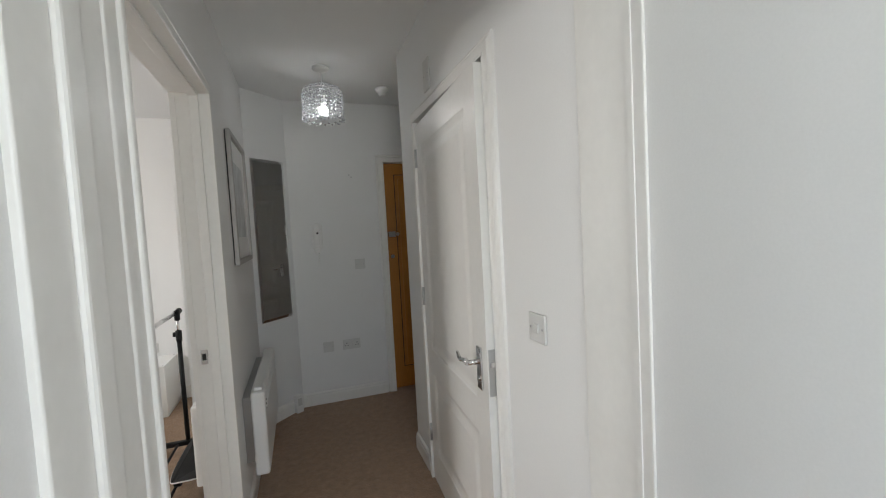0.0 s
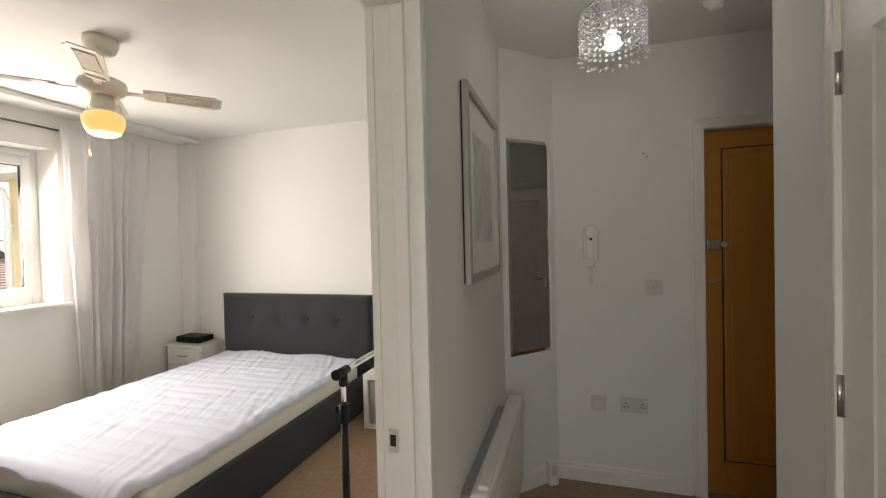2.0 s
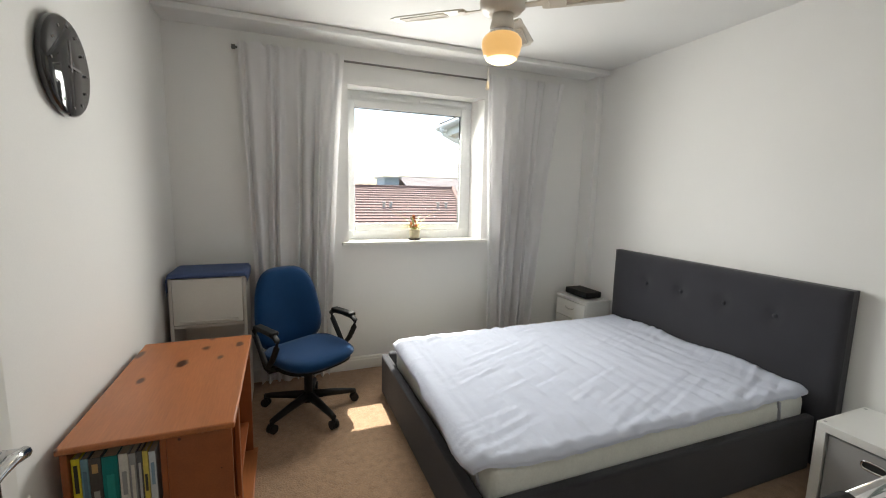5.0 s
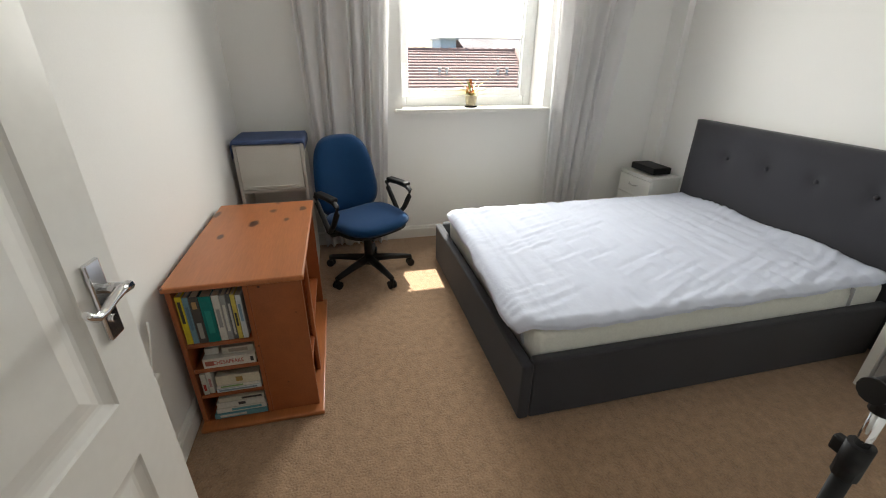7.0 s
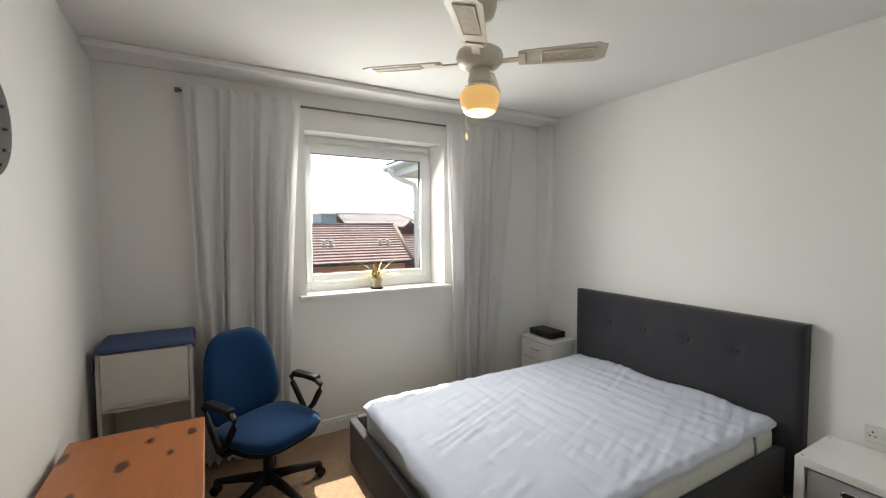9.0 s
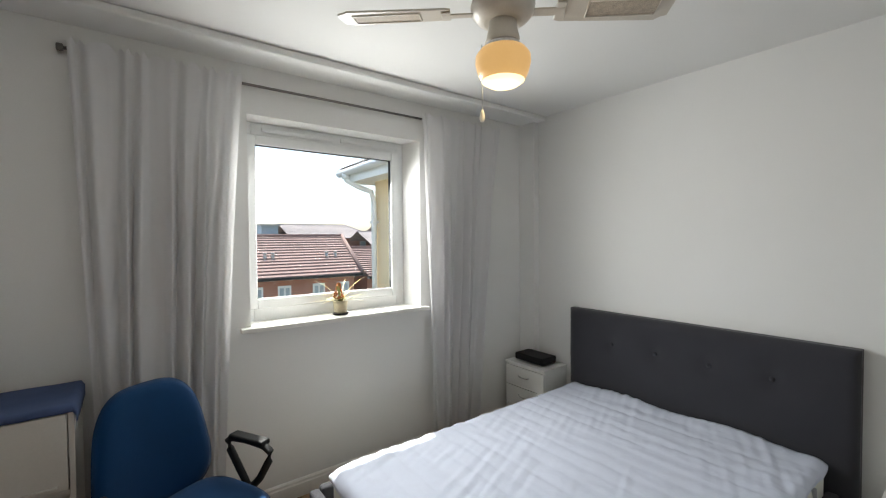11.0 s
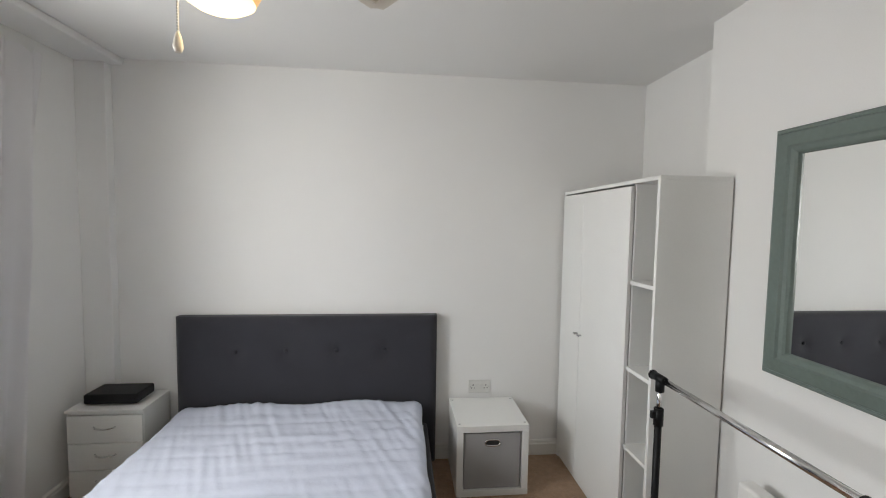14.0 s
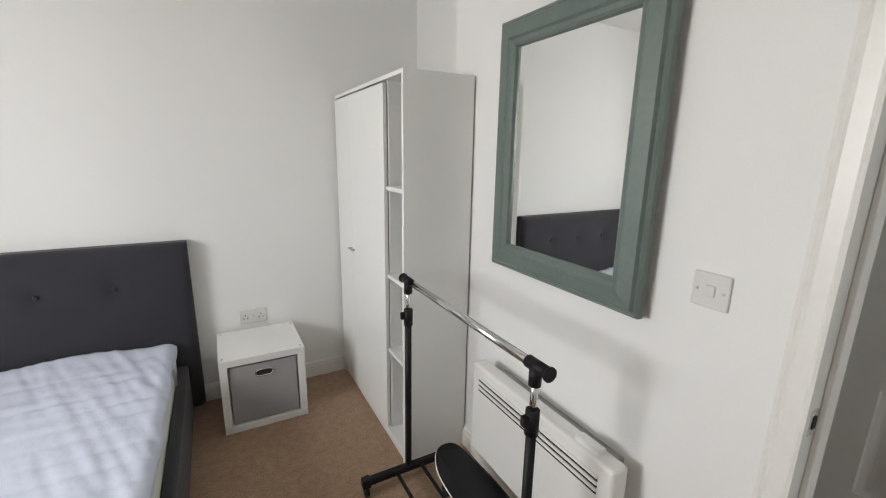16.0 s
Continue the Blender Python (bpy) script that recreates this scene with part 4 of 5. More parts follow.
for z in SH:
    box("shelf", bx1 - 0.24, bx1 - 0.004, KY0 + 0.024, SD, z - tk, z, PINE_SHADED, dk, 0.002, 1)
box("base", bx0 - 0.01, KX1 + 0.03, KY0 + 0.003, KY1 + 0.01, 0.0, 0.02, PINE, dk, 0.006, 2)
box("shelf", bx0 + tk, bx1 - 0.26, KY0 + 0.04, KY1 - 0.03, 0.17, 0.188, PINE_SHADED, dk, 0.002, 1)
box("shelf", bx1 - 0.24, bx1 - tk, SD + tk, KY1 - 0.02, 0.20, 0.218, PINE_SHADED, dk, 0.002, 1)
box("post", bx1 - 0.27, bx1 - 0.225, KY1 - 0.03, KY1 - 0.012, 0.02, KZ - 0.022, PINE_SHADED, dk, 0.004, 2)

BOOKMATS = {}


def book(x0, x1, y0, y1, z0, z1, color, bars=(), lying=False):
    """One paperback: cover with spine to +x, page block inside; bars: strips on the spine."""
    key = tuple(color)
    if key not in BOOKMATS:
        BOOKMATS[key] = mat("book_cover", color, 0.4, vary=0.12, scale=30, fine=120, bump=0.03)
    o = thing("book", (x0 + x1) / 2, (y0 + y1) / 2, z0, label="worn paperback book with a printed spine", category="book", group="books in the pine desk")
    bm = bmesh.new()
    c = 0.002
    if lying:
        for a in ((x0, x1, y0, y1, z0, z0 + c), (x0, x1, y0, y1, z1 - c, z1), (x1 - c, x1, y0, y1, z0 + c, z1 - c)):
            add_box(bm, *a)
        pg = (x0 + 0.003, x1 - c, y0 + 0.003, y1 - 0.003, z0 + c, z1 - c)
    else:
        for a in ((x0, x1, y0, y0 + c, z0, z1), (x0, x1, y1 - c, y1, z0, z1), (x1 - c, x1, y0 + c, y1 - c, z0, z1)):
            add_box(bm, *a)
        pg = (x0 + 0.003, x1 - c, y0 + c, y1 - c, z0 + 0.003, z1 - 0.003)
    mesh_of("cover", bm, BOOKMATS[key], o)
    box("pages", *pg, PAGES, o)
    for f0, f1, col in bars:
        k2 = tuple(col)
        if k2 not in BOOKMATS:
            BOOKMATS[k2] = mat("spine_print", col, 0.4, vary=0.1, scale=40)
        if lying:
            box("spine_print", x1, x1 + 0.0008, y0 + (y1 - y0) * f0, y0 + (y1 - y0) * f1, z0 + (z1 - z0) * 0.25, z0 + (z1 - z0) * 0.75, BOOKMATS[k2], o)
        else:
            box("spine_print", x1, x1 + 0.0008, y0 + (y1 - y0) * 0.25, y0 + (y1 - y0) * 0.75, z0 + (z1 - z0) * f0, z0 + (z1 - z0) * f1, BOOKMATS[k2], o)
    return o


WHITEB, BLACKB, TEAL, YEL, PBLUE = (0.62, 0.60, 0.55), (0.03, 0.03, 0.03), (0.0, 0.16, 0.15), (0.70, 0.58, 0.03), (0.16, 0.30, 0.38)
y = KY0 + 0.028
bxf = bx1 - 0.006
for wd_, h, col, bars in ((0.020, 0.205, YEL, ((0.45, 0.9, BLACKB),)), (0.018, 0.20, PBLUE, ((0.3, 0.8, (0.1, 0.18, 0.25)),)), (0.030, 0.20, (0.06, 0.05, 0.045), ((0.1, 0.45, (0.35, 0.34, 0.3)), (0.75, 0.9, (0.5, 0.3, 0.12)))), (0.040, 0.198, TEAL, ((0.2, 0.7, (0.02, 0.26, 0.22)),)), (0.024, 0.198, WHITEB, ((0.3, 0.7, (0.3, 0.3, 0.3)),)), (0.018, 0.195, (0.30, 0.30, 0.30), ((0.2, 0.8, WHITEB),)), (0.013, 0.197, (0.10, 0.10, 0.11), ((0.1, 0.8, (0.5, 0.5, 0.5)),)), (0.014, 0.195, (0.62, 0.50, 0.10), ((0.3, 0.6, BLACKB),)), (0.018, 0.19, (0.55, 0.58, 0.60), ((0.4, 0.8, (0.2, 0.3, 0.4)),))):
    book(bxf - 0.13, bxf - random.random() * 0.006, y, y + wd_, SH[3] + 0.0005, SH[3] + h, col, bars)
    y += wd_ + 0.0025
RED = (0.45, 0.04, 0.03)
cz = SH[2] + 0.0005
big = book(bxf - 0.11, bxf, 2.425, 2.614, cz, cz + 0.042, WHITEB, ((0.04, 0.20, (0.35, 0.10, 0.07)), (0.90, 0.96, BLACKB)), True)
txt = bpy.data.curves.new("spine_title", "FONT")
txt.body, txt.size, txt.extrude, txt.align_x, txt.align_y = "CHESAPEAKE", 0.023, 0.0003, "CENTER", "CENTER"
txt.materials.append(mat("red_print", RED, 0.5))
to = new("spine_title", txt)
to.parent = big
to.matrix_parent_inverse = BASES[big.name]
to.matrix_basis = pose(bxf + 0.0008, 2.515, cz + 0.021, 90, 0, 90) @ Matrix.Diagonal((0.82, 1.1, 1, 1))
book(bxf - 0.15, bxf - 0.03, 2.43, 2.48, cz + 0.043, cz + 0.070, WHITEB, (), True)
book(bxf - 0.15, bxf - 0.02, 2.495, 2.611, cz + 0.043, cz + 0.072, (0.52, 0.48, 0.40), ((0.2, 0.8, (0.3, 0.25, 0.2)),), True)
cz = SH[1] + 0.0005
book(bxf - 0.12, bxf, 2.400, 2.418, cz, cz + 0.10, WHITEB, ((0.2, 0.5, RED),))
book(bxf - 0.12, bxf - 0.004, 2.421, 2.438, cz, cz + 0.105, WHITEB, ((0.3, 0.7, (0.4, 0.2, 0.2)),))
book(bxf - 0.13, bxf, 2.447, 2.614, cz, cz + 0.016, (0.55, 0.60, 0.62), ((0.05, 0.9, (0.2, 0.25, 0.3)),), True)
book(bxf - 0.13, bxf - 0.003, 2.447, 2.612, cz + 0.0165, cz + 0.030, WHITEB, ((0.1, 0.6, (0.2, 0.35, 0.12)),), True)
book(bxf - 0.13, bxf - 0.005, 2.45, 2.614, cz + 0.0305, cz + 0.075, (0.62, 0.57, 0.45), ((0.45, 0.6, (0.35, 0.22, 0.06)),), True)
cz = SH[0] + 0.0005
book(bxf - 0.13, bxf + 0.006, 2.415, 2.618, cz, cz + 0.022, (0.12, 0.30, 0.36), ((0.1, 0.6, WHITEB),), True)
book(bxf - 0.13, bxf, 2.425, 2.616, cz + 0.0225, cz + 0.045, WHITEB, ((0.3, 0.9, (0.1, 0.3, 0.35)),), True)
book(bxf - 0.13, bxf - 0.003, 2.43, 2.611, cz + 0.0455, cz + 0.073, WHITEB, ((0.45, 0.6, BLACKB),), True)
book(bxf - 0.13, bxf - 0.006, 2.44, 2.614, cz + 0.0735, cz + 0.092, (0.60, 0.57, 0.48), ((0.5, 0.95, BLACKB),), True)
for x in (-2.86, -2.83):
    bk = book(x - 0.02, x, 2.66, 2.80, 0.2185, 0.40, WHITEB)

# plug and lead at the wall beside the desk
pl = thing("plug", -2.36, YS + 0.03, 0.42, label="white plug with its lead in the wall socket", category="plug")
bm = bmesh.new()
add_box(bm, -2.465, -2.42, YS + 0.009, YS + 0.045, 0.395, 0.445, 0.008, 3)
mesh_of("body", bm, PLASTIC, pl)
tube("lead", [(-2.44, YS + 0.03, 0.445), (-2.46, YS + 0.032, 0.50), (-2.50, YS + 0.03, 0.56), (-2.53, YS + 0.022, 0.60)], 0.0035, PLASTIC, pl, 6)

# ---- low cabinet with a cloth ----
cb2 = thing("cabinet", -4.2, 2.57, 0, label="grey-white cabinet with a flap door and open shelf", category="cabinet")
GX0, GX1, GY0, GY1, GZ = -4.34, -4.02, 2.365, 2.785, 0.905
t = 0.018
for a in ((GX0, GX1, GY0, GY0 + t, 0, GZ - t), (GX0, GX1, GY1 - t, GY1, 0, GZ - t), (GX0, GX1, GY0, GY1, GZ - t, GZ), (GX0, GX0 + 0.006, GY0 + t, GY1 - t, 0.0, GZ - t), (GX0 + 0.006, GX1 - 0.01, GY0 + t, GY1 - t, 0.575, 0.593), (GX0 + 0.006, GX1 - 0.01, GY0 + t, GY1 - t, 0.30, 0.318), (GX0 + 0.006, GX1 - 0.01, GY0 + t, GY1 - t, 0.03, 0.05)):
    box("panel", *a, CABGREY, cb2, 0.001, 1)
fl = box("flap_door", GX1 - 0.008, GX1 + 0.008, GY0 + t + 0.003, GY1 - t - 0.003, 0.60, GZ - t - 0.004, CABGREY, cb2, 0.002, 1)
box("pull", GX1 + 0.008, GX1 + 0.016, GY0 + 0.05, GY1 - 0.05, 0.615, 0.625, CABGREY, fl, 0.002, 1)
bm = bmesh.new()
nx, ny = 20, 28
g = {}
for i in range(nx + 1):
    for j in range(ny + 1):
        x = GX0 - 0.01 + (GX1 - GX0 + 0.045) * i / nx
        y = GY0 - 0.03 + (GY1 - GY0 + 0.06) * j / ny
        z = GZ + 0.006 + 0.002 * noise.noise(Vector((x * 15, y * 15, 0)))
        x2, y2 = min(x, GX1 + 0.014), min(max(y, GY0 - 0.006), GY1 + 0.006)
        z -= max(0, x - GX1 - 0.014) * 1.0 + (y < GY0 - 0.006) * (GY0 - 0.006 - y) * 4.5 + (y > GY1 + 0.006) * (y - GY1 - 0.006) * 2.5
        g[i, j] = bm.verts.new((x2 + 0.004 * noise.noise(Vector((y * 20, z * 9, 3))), y2 + 0.003 * noise.noise(Vector((x * 20, z * 9, 5))), z))
for i in range(nx):
    for j in range(ny):
        bm.faces.new((g[i, j], g[i + 1, j], g[i + 1, j + 1], g[i, j + 1])).smooth = True
ob = mesh_of("table_cloth", bm, BLUECLOTH)
sol = ob.modifiers.new("thickness", "SOLIDIFY")
sol.thickness, sol.offset = 0.004, 1
tagged(ob, "faded blue cloth draped over the cabinet", "cloth")

# ---- office chair ----
ch = thing("office_chair", -3.88, 3.138, 0, 29, label="blue fabric office swivel chair with black loop arms", category="chair", local=True)
bm = bmesh.new()
for k in range(5):
    a = radians(72 * k - 4)
    c, s = math.cos(a), math.sin(a)
    add_tube(bm, [(0.03 * c, 0.03 * s, 0.105), (0.15 * c, 0.15 * s, 0.095), (0.27 * c, 0.27 * s, 0.078), (0.305 * c, 0.305 * s, 0.072)], [0.03, 0.024, 0.019, 0.016], 8)
add_rod(bm, (0, 0, 0.07), (0, 0, 0.13), 0.04)
mesh_of("star_base", bm, BLACKP, ch)
for k in range(5):
    a = radians(72 * k - 4)
    c, s = math.cos(a), math.sin(a)
    bm = bmesh.new()
    for d in (-0.014, 0.014):
        add_rod(bm, (0.30 * c - s * (d - 0.008), 0.30 * s + c * (d - 0.008), 0.0275), (0.30 * c - s * (d + 0.008), 0.30 * s + c * (d + 0.008), 0.0275), 0.027, n=16)
    add_rod(bm, (0.30 * c, 0.30 * s, 0.03), (0.30 * c, 0.30 * s, 0.075), 0.013)
    mesh_of("castor", bm, BLACKP, ch)
rod("gas_lift", (0, 0, 0.12), (0, 0, 0.34), 0.027, BLACKP, ch)
bm = bmesh.new()
add_box(bm, -0.10, 0.10, -0.09, 0.09, 0.315, 0.355, 0.01, 2)
add_rod(bm, (-0.02, 0.09, 0.33), (-0.02, 0.23, 0.325), 0.007)
add_tube(bm, [(-0.08, 0, 0.33), (-0.2, 0, 0.325), (-0.265, 0, 0.36), (-0.285, 0, 0.50), (-0.30, 0, 0.64)], 0.022, 8, 0.5)
mesh_of("mechanism", bm, BLACKP, ch)


def pad(name, w, h, thick, taper, m, material, parent, belly=0.0):
    """A stuffed pad: superellipse outline, taper narrows its far end."""
    bm = bmesh.new()
    nr, ns_ = 10, 48
    for side in (1, -1):
        rings = []
        for r in range(nr + 1):
            f = r / nr
            row = []
            for k in range(ns_):
                a = 2 * math.pi * k / ns_
                c, s = math.cos(a), math.sin(a)
                u = math.copysign(abs(c) ** 0.62, c) * w / 2
                v = math.copysign(abs(s) ** 0.62, s) * h / 2
                u *= 1 + taper * v / (h / 2)
                z = side * thick / 2 * (1 - f ** 4) ** 0.5 + belly * (2 * u * f / w) ** 2
                row.append(bm.verts.new(m @ Vector((u * f, v * f, z))) if f else None)
            rings.append(row)
        centre = bm.verts.new(m @ Vector((0, 0, side * thick / 2)))
        for k in range(ns_):
            j = (k + 1) % ns_
            bm.faces.new((centre, rings[1][k], rings[1][j])).smooth = True
            for r in range(1, nr):
                bm.faces.new((rings[r][k], rings[r + 1][k], rings[r + 1][j], rings[r][j])).smooth = True
    bmesh.ops.remove_doubles(bm, verts=bm.verts[:], dist=0.0005)
    return mesh_of(name, bm, material, parent)


pad("seat", 0.50, 0.50, 0.09, 0.04, pose(0.02, 0, 0.395, 0, -2, 90), BLUE, ch, 0.015)
pad("seat_shell", 0.46, 0.46, 0.04, 0.04, pose(0.02, 0, 0.36, 0, -2, 90), BLACKP, ch)
pad("backrest", 0.46, 0.54, 0.075, -0.14, pose(-0.255, 0, 0.65, 90, 0, 90) @ pose(0, 0, 0, -9, 0, 0), BLUE, ch, 0.035)
pad("back_shell", 0.42, 0.50, 0.05, -0.14, pose(-0.285, 0, 0.65, 90, 0, 90) @ pose(0, 0, 0, -9, 0, 0), BLACKP, ch, 0.03)
for s in (1, -1):
    y = s * 0.275
    bm = bmesh.new()
    add_tube(bm, [(0.0, s * 0.16, 0.345), (0.0, y - s * 0.02, 0.35), (0.0, y, 0.38), (-0.06, y, 0.46), (-0.12, y, 0.54), (-0.13, y, 0.575), (-0.10, y, 0.595), (0.0, y, 0.602), (0.10, y, 0.595), (0.135, y, 0.575), (0.125, y, 0.53), (0.07, y, 0.44), (0.015, y, 0.385)], 0.017, 8)
    add_box(bm, -0.10, 0.11, y - 0.028, y + 0.028, 0.595, 0.622, 0.010, 3)
    mesh_of("arm", bm, BLACKP, ch)

# ---- curtains ----
def curtain(y0t, y1t, y0b, y1b, folds, seed):
    bm = bmesh.new()
    nu, nv = 130, 46
    g = {}
    for i in range(nu + 1):
        for j in range(nv + 1):
            u, v = i / nu, j / nv
            s = v ** 0.8
            y = (y0t + (y1t - y0t) * u) * (1 - s) + (y0b + (y1b - y0b) * u) * s
            ph = 2 * math.pi * folds * (u + 0.09 * noise.noise(Vector((u * 6, seed, v * 0.8))))
            amp = (0.010 + 0.032 * min(1, v * 2.5)) * (0.75 + 0.7 * noise.noise(Vector((u * 9, seed + 3, v * 1.2))))
            x = -4.358 + amp * math.sin(ph) + 0.008 * noise.noise(Vector((u * 14, v * 4, seed + 8)))
            y += 0.009 * math.sin(ph * 0.5 + seed) * v
            if v < 0.025:
                x = -4.366 + 0.012 * math.sin(ph)
            z = 2.385 - 2.365 * v - 0.012 * (j == 0) * math.sin(ph * 2)
            g[i, j] = bm.verts.new((x, y, z))
    for i in range(nu):
        for j in range(nv):
            bm.faces.new((g[i, j], g[i + 1, j], g[i + 1, j + 1], g[i, j + 1])).smooth = True
    return tagged(mesh_of("curtain", bm, CURT), "sheer white voile curtain gathered on a thin rod", "curtain", "curtains at the window")


curtain(2.765, 3.46, 2.83, 3.31, 8, 1.0)
curtain(4.60, 5.36, 4.665, 5.09, 7, 5.0)
cr = thing("curtain_rod", -4.38, 4.02, 2.356, label="thin steel curtain rod on wall brackets", category="curtain rod")
rod("rod", (-4.398, 2.735, 2.356), (-4.398, 5.30, 2.356), 0.0075, RODST, cr)
for y in (2.742, 2.93, 5.29):
    bm = bmesh.new()
    add_rod(bm, (XW, y, 2.356), (-4.38, y, 2.356), 0.008)
    add_box(bm, -4.410, -4.386, y - 0.012, y + 0.012, 2.342, 2.37, 0.004, 2)
    mesh_of("bracket", bm, RODST, cr)

# ---- ceiling fan ----
FX, FY = -2.942, 3.952
fan = thing("ceiling_fan", FX, FY, CH, label="cream four-blade ceiling fan with a lit amber globe", category="ceiling fan")
lathe("canopy", [(0.075, CH), (0.075, CH - 0.03), (0.062, CH - 0.065), (0.03, CH - 0.085)], (FX, FY, 0), FANWHITE, fan)
rod("stem", (FX, FY, CH - 0.08), (FX, FY, 2.30), 0.012, FANWHITE, fan)
lathe("motor", [(0.03, 2.315), (0.07, 2.308), (0.098, 2.293), (0.105, 2.27), (0.10, 2.247), (0.085, 2.23), (0.06, 2.22)], (FX, FY, 0), FANWHITE, fan)
lathe("light_holder", [(0.045, 2.222), (0.048, 2.195), (0.055, 2.165), (0.052, 2.15)], (FX, FY, 0), FANWHITE, fan)
lathe("globe_fitter", [(0.054, 2.152), (0.060, 2.143), (0.060, 2.133)], (FX, FY, 0), CHROME, fan)
bm = bmesh.new()
add_lathe(bm, [(0.056, 2.137), (0.075, 2.129), (0.089, 2.11), (0.090, 2.087), (0.082, 2.055), (0.070, 2.031)], (FX, FY, 0), 36, 0)
add_lathe(bm, [(0.070, 2.031), (0.050, 2.018), (0.02, 2.013)], (FX, FY, 0), 36, 1)
mesh_of("globe", bm, [GLOBE, GLOBEHOT], fan)
bm = bmesh.new()
for i in range(38):
    bmesh.ops.create_icosphere(bm, subdivisions=1, radius=0.0028, matrix=pose(FX - 0.068, FY - 0.03, 2.165 - 0.0058 * i))
mesh_of("pull_chain", bm, STEEL, fan)
lathe("pull_end", [(0.003, 1.95), (0.007, 1.94), (0.010, 1.92), (0.006, 1.91)], (FX - 0.068, FY - 0.03, 0), FANWHITE, fan, 12)
for k in range(4):
    a = radians(49 + 90 * k)
    m = pose(FX, FY, 2.255, 0, 0, math.degrees(a)) @ pose(0, 0, 0, -11, 0, 0)
    bm = bmesh.new()
    outline = [(0.17, -0.045), (0.19, -0.052), (0.50, -0.066), (0.515, -0.052), (0.535, -0.045), (0.535, 0.045), (0.515, 0.052), (0.50, 0.066), (0.19, 0.052), (0.17, 0.045)]
    lo, hi = [bm.verts.new(m @ Vector((x, y, -0.003))) for x, y in outline], [bm.verts.new(m @ Vector((x, y, 0.003))) for x, y in outline]
    bm.faces.new(lo)
    bm.faces.new(hi)
    for i in range(len(outline)):
        j = (i + 1) % len(outline)
        bm.faces.new((lo[i], lo[j], hi[j], hi[i]))
    b = mesh_of("blade", bm, FANWHITE, fan)
    bm = bmesh.new()
    add_box(bm, 0.27, 0.49, -0.036, 0.036, -0.0045, -0.0031, 0.0, m=m)
    mesh_of("cane_inset", bm, CANE, b)
    bm = bmesh.new()
    add_tube(bm, [m @ Vector(p) for p in ((0.27, -0.036, -0.004), (0.49, -0.036, -0.004), (0.49, 0.036, -0.004), (0.27, 0.036, -0.004), (0.27, -0.036, -0.004))], 0.004, 6)
    mesh_of("inset_rim", bm, FANWHITE, b)
    bm = bmesh.new()
    add_box(bm, 0.085, 0.20, -0.018, 0.018, -0.009, -0.0035, 0.002, 1, m)
    for x, y in ((0.185, -0.025), (0.185, 0.025), (0.16, 0.0)):
        add_box(bm, x - 0.016, x + 0.016, y - 0.014, y + 0.014, -0.0085, -0.004, 0.002, 1, m)
    mesh_of("blade_iron", bm, FANWHITE, b)

# ---- clock ----
ck = thing("wall_clock", -2.995, YS, 1.82, label="round black glass wall clock with silver hands", category="clock")
bm = bmesh.new()
add_lathe(bm, [(0.150, 0.0), (0.160, 0.008), (0.160, 0.024), (0.150, 0.032), (0.03, 0.034)], (0, 0, 0), 48)
bmesh.ops.transform(bm, matrix=pose(-2.995, YS + 0.002, 1.815, -90, 0, 0), verts=bm.verts[:])
mesh_of("case", bm, CLOCKF, ck)
bm = bmesh.new()
add_box(bm, -3.000, -2.990, YS + 0.0365, YS + 0.038, 1.80, 1.90)
add_box(bm, -3.06, -2.98, YS + 0.0385, YS + 0.040, 1.812, 1.820)
mesh_of("clock_hand", bm, CHROME, ck)
for k in range(12):
    a = 2 * math.pi * k / 12
    rod("hour_mark", (-2.995 + 0.13 * math.sin(a), YS + 0.0345, 1.815 + 0.13 * math.cos(a)), (-2.995 + 0.13 * math.sin(a), YS + 0.0365, 1.815 + 0.13 * math.cos(a)), 0.005, CHROME, ck, n=8)

# ---- plant on the sill ----
PX, PY, PZ = -4.485, 4.035, WZ0 + 0.008
pt = thing("potted_plant", PX, PY, PZ, label="small plant with a rust flower in a clay pot", category="plant")
lathe("saucer", [(0.045, PZ), (0.052, PZ + 0.008), (0.040, PZ + 0.010)], (PX, PY, 0), DARK, pt, 24)
lathe("pot", [(0.036, PZ + 0.010), (0.041, PZ + 0.03), (0.045, PZ + 0.07), (0.048, PZ + 0.085), (0.044, PZ + 0.088), (0.040, PZ + 0.078), (0.01, PZ + 0.076)], (PX, PY, 0), POT, pt, 28)
rnd = random.Random(4)
for lm, cnt in ((LEAF, 16), (STRAW, 14)):
    bm = bmesh.new()
    for k in range(cnt):
        a, ln, el = rnd.uniform(0, 6.28), rnd.uniform(0.13, 0.24), rnd.uniform(0.3, 1.2)
        pts = []
        for i in range(7):
            f = i / 6
            rr = ln * f * math.cos(el * (1 - 0.5 * f))
            zz = ln * math.sin(el) * f - 0.07 * f * f * (1.2 - el * 0.5)
            pts.append((PX + rr * math.cos(a), PY + rr * math.sin(a), PZ + 0.08 + zz))
        for p, q, f in zip(pts, pts[1:], range(6)):
            w0, w1 = 0.0065 * (1 - f / 6) + 0.0006, 0.0065 * (1 - (f + 1) / 6) + 0.0004
            d = Vector((-math.sin(a), math.cos(a), 0))
            va = [bm.verts.new(Vector(p) + d * w0), bm.verts.new(Vector(q) + d * w1), bm.verts.new(Vector(q) - d * w1), bm.verts.new(Vector(p) - d * w0)]
            bm.faces.new(va)
    tagged(mesh_of("leaves", bm, lm, pt), kind="stuff")
bm = bmesh.new()
